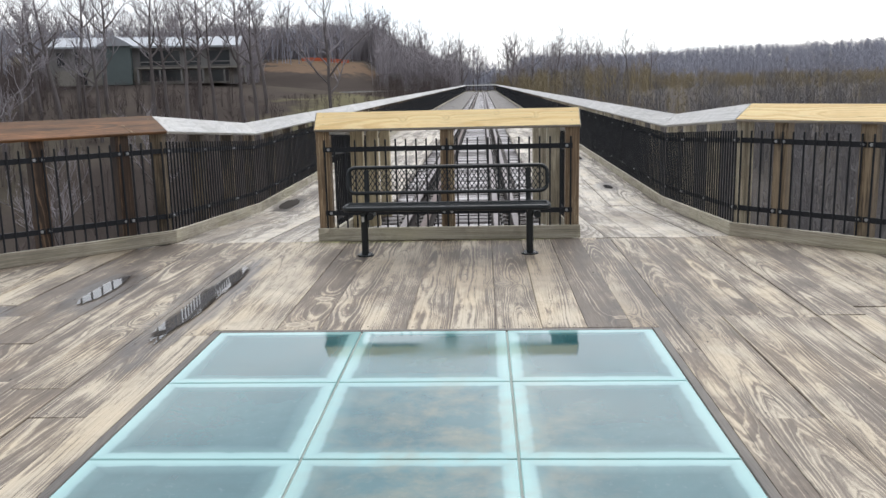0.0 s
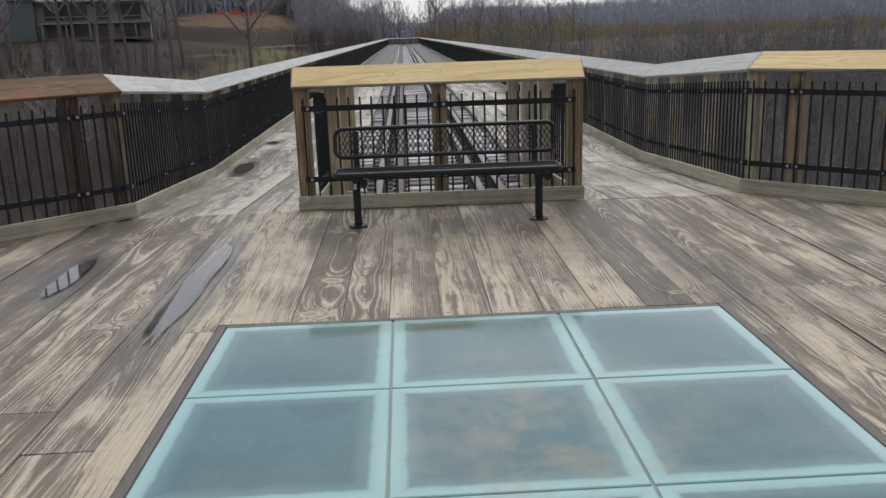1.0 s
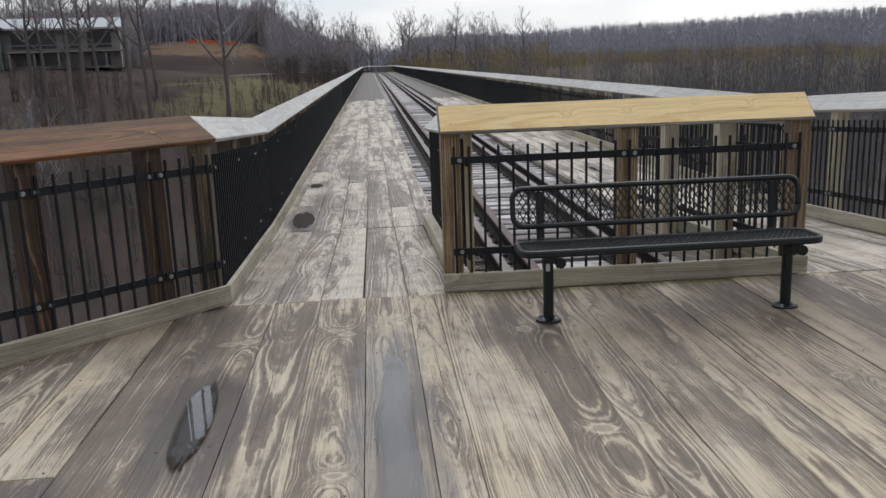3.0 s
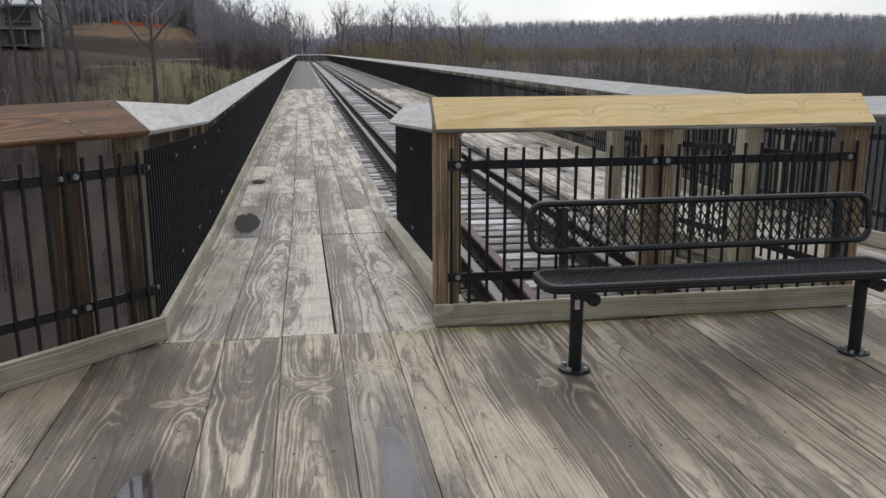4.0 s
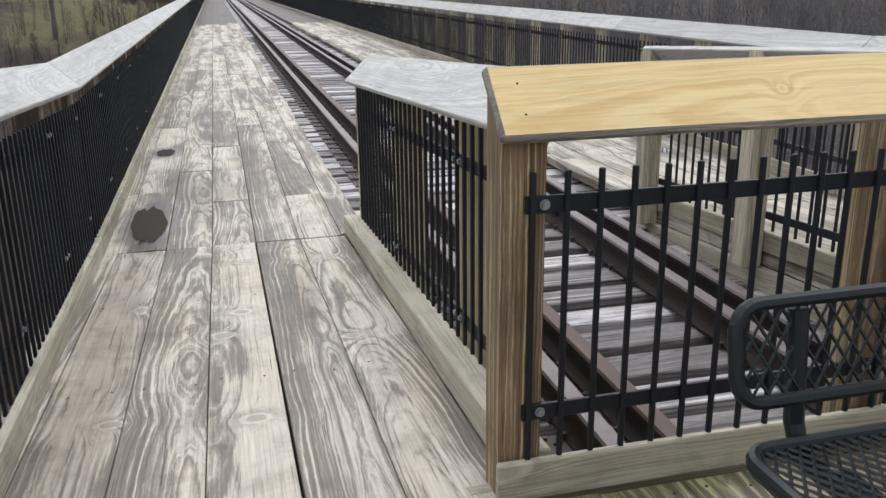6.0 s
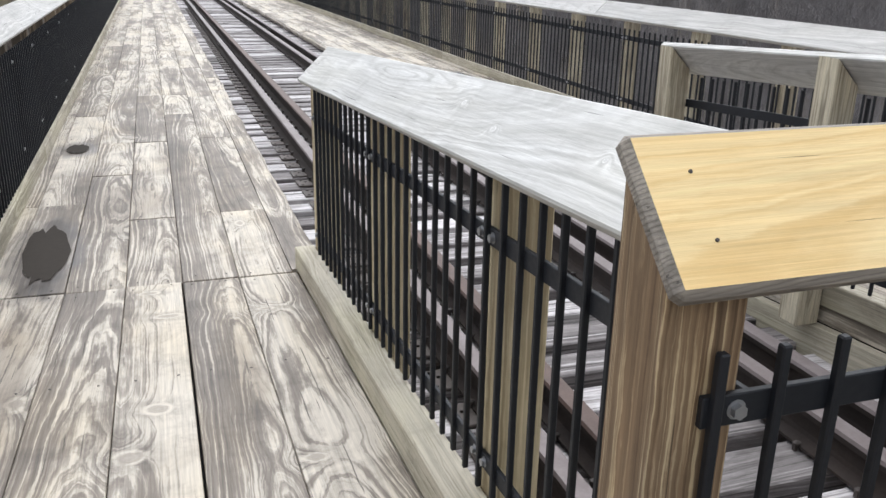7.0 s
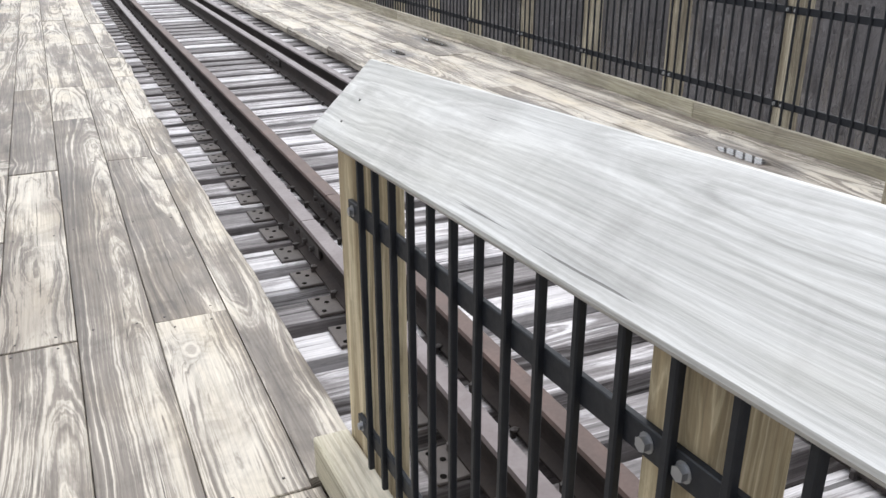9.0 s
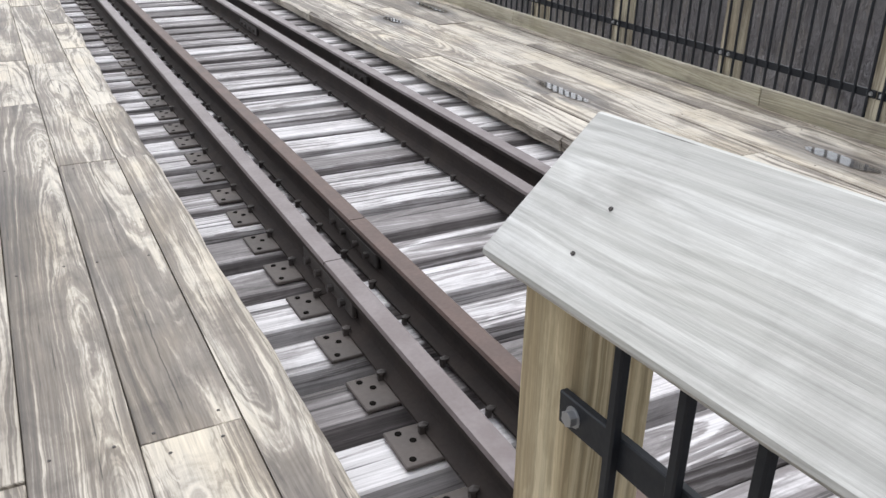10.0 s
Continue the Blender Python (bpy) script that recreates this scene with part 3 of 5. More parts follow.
def make_ground():
    m = Mat("valley_ground")
    x, y, _ = m.sep(m.world_co)
    big, small = m.noise(m.world_co, 0.035, 5.0, 0.6, 0.4), m.noise(m.world_co, 0.9, 5.0, 0.65)
    col = m.ramp(big, (0.36, (0.058, 0.048, 0.045)), (0.5, (0.084, 0.07, 0.064)), (0.62, (0.105, 0.092, 0.073)))
    dx, dy = m.math("MULTIPLY", m.math("ADD", x, 40.0), 0.04), m.math("MULTIPLY", m.math("SUBTRACT", y, 224.0), 0.05)
    bare = m.math("SUBTRACT", 1.0, m.math("ADD", m.math("MULTIPLY", dx, dx), m.math("MULTIPLY", dy, dy)))
    col = m.mix(m.ramp(m.math("MULTIPLY_ADD", m.math("SUBTRACT", m.noise(m.world_co, 0.12, 5.0, 0.65), 0.5), 2.6, bare), (0.4, 0.0), (0.7, 0.85)), col, (0.23, 0.155, 0.105))
    gx, gy = m.math("MULTIPLY", m.math("ADD", x, 18.0), 0.06), m.math("MULTIPLY", m.math("SUBTRACT", y, 138.0), 0.025)
    meadow = m.math("SUBTRACT", 1.0, m.math("ADD", m.math("MULTIPLY", gx, gx), m.math("MULTIPLY", gy, gy)))
    col = m.mix(m.ramp(m.math("MULTIPLY_ADD", m.math("SUBTRACT", m.noise(m.world_co, 0.1, 5.0, 0.65), 0.5), 2.4, meadow), (0.3, 0.0), (0.75, 0.8)), col, (0.2, 0.185, 0.105))
    col = m.mix(m.math("MULTIPLY", small, 0.6), col, (0.07, 0.06, 0.05))
    # Paler, greyer ground towards the right, its border broken up by noise.
    rightward = m.math("MULTIPLY_ADD", m.math("SUBTRACT", big, 0.5), 40.0, m.math("MULTIPLY_ADD", y, -0.08, x))
    col = m.mix(m.ramp(m.math("MULTIPLY", rightward, 0.02), (0.05, 0.0), (0.3, 0.85)), col, m.mix(small, (0.11, 0.098, 0.09), (0.15, 0.135, 0.12)))
    m.b.inputs["Specular IOR Level"].default_value = 0.0
    return m.done(col, 0.95, height=small, bump=0.6, depth=0.2)


GROUND = make_ground()
# Bark and twigs are lightened; hillside haze is painted into their colour.
BARK = plain("hazed_grey_brown_bark", (0.2, 0.178, 0.175), 0.9, 6.0, 0.4)
TWIG = plain("hazed_bare_twigs", (0.39, 0.36, 0.38), 0.9, 0.4, 0.4)
# Pale blue-grey: aerial haze is put into the far woods' colour.
HAZY_WOODS = plain("hazed_far_woods", (0.4, 0.405, 0.47), 0.95, 0.02, 0.4)
VALLEY = plain("valley_woods_bark", (0.245, 0.232, 0.235), 0.95, 0.05, 0.4)
BUDS = plain("budding_brush", (0.34, 0.285, 0.19), 0.95, 0.05, 0.4)
SCRUB = plain("brown_scrub", (0.14, 0.116, 0.113), 0.95, 0.05, 0.4)
SIDING = plain("pale_timber_cladding", (0.25, 0.24, 0.235), 0.8, 0.8, 0.25)
SLATE = plain("slate_green_cladding", (0.12, 0.15, 0.15), 0.7, 0.8, 0.2)
ROOF = plain("pale_metal_roof", (0.36, 0.38, 0.41), 0.6, 0.5, 0.1)
PANE = plain("dark_window_glass", (0.03, 0.035, 0.04), 0.08, 0.5, 0.2)
ORANGE = plain("orange_plastic", (0.55, 0.12, 0.05), 0.6, 0.8, 0.15)
CONCRETE = plain("grey_concrete", (0.3, 0.28, 0.25), 0.85, 0.8, 0.3)


# ---- mesh helpers ----
def part(name, mesh, material, parent=None, m=None, label=""):
    """One mesh object, under a thing or a part where one is given."""
    if isinstance(mesh, bmesh.types.BMesh):
        data = bpy.data.meshes.new(name)
        mesh.to_mesh(data)
        mesh.free()
        mesh = data
    if not mesh.materials:
        mesh.materials.append(material)
    ob = new(name, mesh)
    if parent is not None:
        ob.parent = parent
    if m is not None:
        ob.matrix_basis = m
    return tagged(ob, label)


def thing(name, label, category, group="", kind="", at=(0, 0, 0)):
    ob = new(name)
    ob.empty_display_size = 0.1
    ob.location = at
    return tagged(ob, label, category, group, kind)


def add_box(bm, lo, hi, m=None, chamfer=0.0):
    """A box from corner to corner, its edges cut off by the chamfer."""
    lo, hi = Vector(lo), Vector(hi)
    c, h = (lo + hi) / 2, (hi - lo) / 2
    if chamfer <= 0:
        vs = [Vector((c.x + a * h.x, c.y + b * h.y, c.z + d * h.z)) for a in (-1, 1) for b in (-1, 1) for d in (-1, 1)]
        vs = [bm.verts.new(m @ v if m else v) for v in vs]
        for f in ((0, 1, 3, 2), (4, 6, 7, 5), (0, 4, 5, 1), (2, 3, 7, 6), (0, 2, 6, 4), (1, 5, 7, 3)):
            bm.faces.new([vs[i] for i in f])
        return
    ch = min(chamfer, h.x * 0.45, h.y * 0.45, h.z * 0.45)
    ids = {}
    for a in (-1, 1):
        for b in (-1, 1):
            for d in (-1, 1):
                for k in range(3):
                    e = [h.x - ch, h.y - ch, h.z - ch]
                    e[k] += ch
                    v = Vector((c.x + a * e[0], c.y + b * e[1], c.z + d * e[2]))
                    ids[a, b, d, k] = bm.verts.new(m @ v if m else v)
    ring = ((-1, -1), (1, -1), (1, 1), (-1, 1))
    for s in (-1, 1):
        bm.faces.new([ids[s, p, q, 0] for p, q in ring][::s])
        bm.faces.new([ids[q, s, p, 1] for p, q in ring][::s])
        bm.faces.new([ids[p, q, s, 2] for p, q in ring][::s])
    for s in (-1, 1):
        for t in (-1, 1):
            bm.faces.new([ids[s, t, -1, 0], ids[s, t, 1, 0], ids[s, t, 1, 1], ids[s, t, -1, 1]][:: s * t])
            bm.faces.new([ids[-1, s, t, 1], ids[1, s, t, 1], ids[1, s, t, 2], ids[-1, s, t, 2]][:: s * t])
            bm.faces.new([ids[t, -1, s, 2], ids[t, 1, s, 2], ids[t, 1, s, 0], ids[t, -1, s, 0]][:: s * t])
    for a in (-1, 1):
        for b in (-1, 1):
            for d in (-1, 1):
                bm.faces.new([ids[a, b, d, k] for k in range(3)][:: a * b * d])


STORE = {}


def box_mesh(size, material, chamfer=0.0, name="board"):
    """A box mesh centred on its origin, shared by all boards of one size and material."""
    key = (tuple(round(s, 3) for s in size), material.name, chamfer)
    if key not in STORE:
        bm = bmesh.new()
        h = Vector(size) / 2
        add_box(bm, -h, h, None, chamfer)
        data = bpy.data.meshes.new(name)
        bm.to_mesh(data)
        bm.free()
        data.materials.append(material)
        STORE[key] = data
    return STORE[key]


def board(name, size, material, m, parent, chamfer=0.006, label=""):
    return part(name, box_mesh(size, material, chamfer, name), material, parent, m, label)


def add_tube(bm, points, radius, sides=8, end_radius=None, cap=True):
    """A round bar along points."""
    pts = [Vector(p) for p in points]
    rings = []
    for i, p in enumerate(pts):
        way = (pts[min(i + 1, len(pts) - 1)] - pts[max(i - 1, 0)]).normalized()
        q = way.to_track_quat("Z", "Y")
        r = radius if end_radius is None else radius + (end_radius - radius) * i / max(len(pts) - 1, 1)
        rings.append([bm.verts.new(p + q @ Vector((r * math.cos(a), r * math.sin(a), 0))) for a in (2 * math.pi * k / sides for k in range(sides))])
    for lo, hi in zip(rings, rings[1:]):
        for k in range(sides):
            bm.faces.new((lo[k], lo[(k + 1) % sides], hi[(k + 1) % sides], hi[k]))
    if cap:
        bm.faces.new(rings[0][::-1])
        bm.faces.new(rings[-1])


def frame_on(p, along, up=(0, 0, 1)):
    """A pose at p whose x runs along the given way and whose z is as near to up as can be."""
    x = Vector(along).normalized()
    y = Vector(up).cross(x).normalized()
    z = x.cross(y)
    return Matrix.Translation(p) @ Matrix((x, y, z)).transposed().to_4x4()


# ---- plan ----
RAMP0, RAMP1, DROP = 8.31, 12.33, 0.255
EDGE, SIDE, END = 1.30, 3.03, 178.0
KINK, KINK_X = 8.365, 2.925
TIE_TOP = -0.41


def deck_z(y):
    return -DROP * min(max((y - RAMP0) / (RAMP1 - RAMP0), 0.0), 1.0)


# ---- railings ----
PICKET, GAP = 0.0172, 0.107


def bolt_mesh():
    if "bolt" not in STORE:
        bm = bmesh.new()
        bmesh.ops.create_cone(bm, cap_ends=True, segments=12, radius1=0.0165, radius2=0.0165, depth=0.004, matrix=pose(0, 0, 0, 90))
        bmesh.ops.create_cone(bm, cap_ends=True, segments=6, radius1=0.0125, radius2=0.0115, depth=0.012, matrix=pose(0, 0.007, 0, 90))
        STORE["bolt"] = bpy.data.meshes.new("bolt")
        bm.to_mesh(STORE["bolt"])
        bm.free()
        STORE["bolt"].materials.append(ZINC)
    return STORE["bolt"]


def railing(name, label, a, b, inward, posts, cap, group="", kick=(0.0, 0.04), cap_in=0.0, cap_label="", post_mat=POST, joined=False, low_bar=0.29, high_bar=0.985, cap_ends=(0.0, 0.0), bolts=True, ends=(0.0, 0.0), inset=(0.0, 0.0), over=0.0, sink=0.0, setback=0.0, post_deep=0.14, end_bolt=0.06, picket_up=0.0, picket_low=0.115, rise_c=0.168, picket_run=None):
    """A timber railing with steel pickets from a to b (points on deck level, at the kick board's face).
    inward: the side it is seen from. posts: distances along it. cap: the material of its slanted cap."""
    a, b, n = Vector(a), Vector(b), Vector(inward).normalized()
    run = b - a
    flat = Vector((run.x, run.y, 0))
    length, way = flat.length, flat.normalized()
    rise = run.z / length
    top = thing(name, label, "railing", group, at=a)

    def spot(s, inn, z):
        return way * s + n * inn + Vector((0, 0, z + rise * s - (sink if z > 0.25 else 0.0)))

    slope = Vector((way.x, way.y, rise))
    k0, k1 = kick
    back = -k1 - 0.012 - setback
    span = slope.length * length
    # kick board in lengths
    pieces = max(1, round(length / 3.6))
    for i in range(pieces):
        s0, s1 = length * i / pieces, length * (i + 1) / pieces
        s0, s1 = s0 - (ends[0] if i == 0 else 0), s1 + (ends[1] if i == pieces - 1 else 0)
        mid = spot((s0 + s1) / 2, -(k0 + k1) / 2, 0.068)
        board("kick_board", ((s1 - s0) * slope.length - 0.004, k1 - k0, 0.14), KICK, frame_on(mid, slope), top, 0.006)
    # posts, their tops cut to the cap's slope
    front = back - 0.02
    for s in posts:
        key = ("post", round(front - cap_in, 3), post_mat.name, sink, post_deep)
        if key not in STORE:
            bm = bmesh.new()
            add_box(bm, (-0.07, 0.07 - post_deep, -0.1), (0.07, 0.07, 1.1), None, 0.006)
            STORE[key] = bpy.data.meshes.new("post")
            for v in bm.verts:
                if v.co.z > 0.5:
                    v.co.z = 1.186 - 0.056 - sink + (cap_in - front + 0.07 - v.co.y) * 0.97
            bm.to_mesh(STORE[key])
            bm.free()
            STORE[key].materials.append(post_mat)
        part("post", STORE[key], post_mat, top, Matrix.Translation(spot(s, front - 0.07, 0.0)) @ Matrix((n.cross(Vector((0, 0, 1))), n, Vector((0, 0, 1)))).transposed().to_4x4())
    # flat bars, one length from post to post
    marks = sorted(set([inset[0]] + [s for s in posts if 0.15 < s < length - 0.15] + [length - inset[1]]))
    for z in (low_bar, high_bar):
        if joined:
            mid = spot(length / 2, back - 0.012, z)
            board("bar", (span, 0.012, 0.05), BLACK, frame_on(mid, slope), top, 0.0)
        else:
            for s0, s1 in zip(marks, marks[1:]):
                mid = spot((s0 + s1) / 2, back - 0.012, z)
                board("bar", ((s1 - s0) * slope.length - 0.012, 0.014, 0.052), BLACK, frame_on(mid, slope), top, 0.002)
            if bolts:
                for s in posts:
                    for d in (-0.04, 0.04) if 0.15 < s < length - 0.15 else (math.copysign(end_bolt, length / 2 - s),):
                        if inset[0] < s + d < length - inset[1]:
                            m = frame_on(spot(s + d, back - 0.006, z), -way if (-way).cross(Vector((0, 0, 1))).dot(n) < 0 else way)
                            part("bolt", bolt_mesh(), ZINC, top, m)
    # pickets
    count = int(length / GAP)
    if joined:
        bm = bmesh.new()
        for i in range(count):
            p = spot((i + 0.5) * length / count, back, 0.6 + sink)
            add_box(bm, p - Vector((PICKET / 2, PICKET / 2, 0.49)), p + Vector((PICKET / 2, PICKET / 2, 0.49)))
        tagged(part("picket_row", bm, BLACK, top), "row of black steel pickets", kind="stuff")
    else:
        for i in range(int(picket_run[0] / picket_run[1]) if picket_run else count):
            p = spot(inset[0] + 0.012 + (i + 0.5) * (length - inset[0] - inset[1] - 0.024) / count, back, (1.085 + picket_up + picket_low) / 2 + sink)
            if picket_run:
                p = spot(picket_run[0] - i * picket_run[1], back, (1.085 + picket_up + picket_low) / 2 + sink)
            elif inset[0]:
                p = spot(inset[0] + 0.025 + i * (length - inset[0] - inset[1] - 0.05) / (count - 1), back, 0.6)
            board("picket", (PICKET, PICKET, 1.085 + picket_up - picket_low), BLACK, frame_on(p, way), top, 0.003)
    # slanted cap, in lengths
    run_c, thick = 0.19, 0.038
    wide = math.hypot(rise_c, run_c)
    pieces = max(1, round(length / 4.4))
    for i in range(pieces):
        s0, s1 = length * i / pieces, length * (i + 1) / pieces
        s0, s1 = s0 - (over if i == 0 else 0.0), s1 + (over if i == pieces - 1 else 0.0)
        e0 = cap_ends[0] if i == 0 else 0.0
        e1 = cap_ends[1] if i == pieces - 1 else 0.0
        low = cap_in if isinstance(cap_in, float) else 0.0
        bm = bmesh.new()
        origin = spot((s0 + s1) / 2, low, 1.19)
        m = frame_on(origin, slope)
        inv = m.inverted()
        down = (n * rise_c + Vector((0, 0, run_c))).normalized() * thick
        ring = []
        for s, e in ((s0 + 0.002, e0), (s1 - 0.002, e1)):
            sgn = -1 if s < (s0 + s1) / 2 else 1
            lo = spot(s, low, 1.19)
            hi = spot(s + sgn * e, low - run_c, 1.19 + rise_c)
            ring.append([inv @ (v + o) for v, o in ((lo, Vector()), (hi, Vector()), (hi, -down), (lo, -down))])
        vs = [[bm.verts.new(v) for v in r] for r in ring]
        for k in range(4):
            bm.faces.new((vs[0][k], vs[0][(k + 1) % 4], vs[1][(k + 1) % 4], vs[1][k]))
        bm.faces.new(vs[0][::-1])
        bm.faces.new(vs[1])
        bmesh.ops.recalc_face_normals(bm, faces=bm.faces)
        bmesh.ops.bevel(bm, geom=list(bm.edges), offset=0.012 if cap is GOLD else 0.006, segments=1, affect="EDGES")
        face = (m.inverted().to_3x3() @ down).normalized()
        for f in bm.faces:
            f.material_index = 1 if cap is GOLD and f.normal.dot(face) < 0.9 else 0
        ob = part("cap_board", bm, cap, top, m, cap_label)
        if cap is GOLD:
            ob.data.materials.append(END_GRAIN)
        back_off, heads = (0.09, (0.3, 0.72)) if cap is GOLD else (0.165, (0.24, 0.52))
        for s in (s0 + back_off, s1 - back_off) if not joined else ():
            for f in heads:
                q = spot(s, low - run_c * f, 1.19 + rise_c * f) + down * 0.02
                nb = STORE.get("nail")
                if nb is None:
                    b2 = bmesh.new()
                    bmesh.ops.create_cone(b2, cap_ends=True, segments=8, radius1=0.0036, radius2=0.003, depth=0.003)
                    nb = STORE["nail"] = bpy.data.meshes.new("nail")
                    b2.to_mesh(nb)
                    b2.free()
                    nb.materials.append(PLATE)
                part("nail", nb, PLATE, top, Matrix.Translation(q) @ down.to_track_quat("Z", "Y").to_matrix().to_4x4())
    return top


def steps(first, last, gap):
    n = max(1, round((last - first) / gap))
    return [first + (last - first) * i / n for i in range(n + 1)]


MIT = 0.19 * math.tan(radians(22.5))
# end railing across the head of the track
railing("end_railing", "timber end railing with a new golden pine cap and black pickets", (-1.385, 8.335, 0), (1.385, 8.335, 0), (0, -1, 0), [0.085, 1.385, 2.685], GOLD, inset=(0.08, 0.08), kick=(0.0, 0.03), cap_in=0.008, setback=-0.02, low_bar=0.315, sink=0.02, post_mat=PALE_POST, cap_label="new golden pine cap with knots", rise_c=0.185)
for sx in (-1, 1):
    side = "walkway beside the track"
    # ramp railings beside the track
    railing("track_railing", "timber railing with a silver-grey slanted cap beside the track", (sx * EDGE + (0.09 if sx > 0 else 0), 8.40, deck_z(8.40)), (sx * EDGE + (0.09 if sx > 0 else 0), 12.40, deck_z(12.33)), (sx, 0, 0), [1.1, 2.48, 3.915], SILVER, "railings beside the track", kick=(0.0, 0.12), cap_in=-0.05, cap_label="silver-grey weathered cap board", post_mat=TRACK_POST if sx < 0 else GREY_POST, cap_ends=(-0.22, 0.0), inset=(0.0, 0.138), sink=0.04, setback=-0.027, post_deep=0.15, end_bolt=0.094, picket_run=(3.73, 0.1147), picket_up=0.03, picket_low=0.15, rise_c=0.185)
    # platform railing at 45 degrees
    k = Vector((sx * KINK_X, KINK, 0))
    out = k + Vector((sx, -1, 0)).normalized() * 3.6
    railing("platform_railing", "brown-stained capped timber railing with black pickets" if sx < 0 else "timber railing with a new golden pine cap", k, out, (-sx, -1, 0), [0.47, 1.3, 2.1, 2.95, 3.55], BROWN if sx < 0 else GOLD, "platform railings", post_mat=DARK_POST if sx < 0 else POST, cap_label="brown-stained cap board" if sx < 0 else "new golden pine cap", cap_ends=(-MIT, 0.0))
    back_end = Vector((out.x, -6.0, 0))
    railing("platform_railing", "weathered timber railing with black pickets along the platform", out, back_end, (-sx, 0, 0), steps(0.1, out.y + 5.9, 1.36), DIM_SILVER, "platform railings", joined=True)
    # outer railing of the ramp, then of the bridge
    r1 = Vector((sx * SIDE, RAMP1, -DROP))
    railing("ramp_railing", "timber railing with a silvery slanted cap down the ramp", k, r1, (-sx, 0, 0), [0.07, 1.4, 2.75, 3.95], DIM_SILVER, "walkway railings", post_mat=GREY_POST if sx > 0 else POST, cap_label="silvery weathered cap board", cap_ends=(-MIT, 0.0))
    r2 = Vector((sx * SIDE, 40.0, -DROP))
    railing("bridge_railing", "long timber railing with silvery cap and black pickets", r1, r2, (-sx, 0, 0), [y - RAMP1 for y in steps(13.575, 39.0, 1.355)], DIM_SILVER, "walkway railings", post_mat=GREY_POST if sx > 0 else POST, cap_label="silvery weathered cap board")
    r3 = Vector((sx * SIDE, END, -DROP))
    railing("far_bridge_railing", "long timber railing with pale cap running to the bridge's end", r2, r3, (-sx, 0, 0), steps(0.4, END - 40.4, 2.71), DIM_SILVER, "walkway railings", joined=True)
railing("rear_railing", "weathered timber railing closing the platform behind", (-5.4956, -6.0, 0), (5.4956, -6.0, 0), (0, 1, 0), steps(0.1, 11.0, 1.36), DIM_SILVER, "platform railings", joined=True)
railing("bridge_end_railing", "low timber railing across the far end of the bridge", (-SIDE, END, -DROP), (SIDE, END, -DROP), (0, -1, 0), steps(0.1, 5.9, 1.36), DIM_SILVER, joined=True)


# a splintered scar on the brown cap, down to pale wood
scar_at = Vector((-KINK_X, KINK, 1.19))
scar_way, scar_in = Vector((-1, -1, 0)).normalized(), Vector((1, -1, 0)).normalized()
cap_of_scar = next(o for o in bpy.data.objects if o.name.startswith("cap_board") and o.data.materials[0] is BROWN)
bm = bmesh.new()
for s0, s1, f0, f1, w in ((0.445, 0.425, 0.53, 0.42, 0.012), (0.422, 0.41, 0.38, 0.3, 0.008), (0.405, 0.362, 0.27, 0.03, 0.02)):
    up = (scar_in * 0.168 + Vector((0, 0, 0.19))).normalized() * 0.0015
    ends = [scar_at + scar_way * q - scar_in * (0.19 * f) + Vector((0, 0, 0.168 * f)) + up for q, f in ((s0, f0), (s1, f1))]
    ring = [ends[0] + scar_way * w * 0.2, ends[0].lerp(ends[1], 0.45) + scar_way * w, ends[1] + scar_way * w * 0.9, ends[1] - scar_way * w * 0.8, ends[0].lerp(ends[1], 0.5) - scar_way * w * 0.35]
    bm.faces.new([bm.verts.new(cap_of_scar.matrix_basis.inverted() @ (p - scar_at + Vector((0, 0, 1.19)))) for p in ring])
bmesh.ops.solidify(bm, geom=list(bm.faces), thickness=0.002)
part("scar", bm, PALE_POST, cap_of_scar, label="splintered scar down to pale wood")


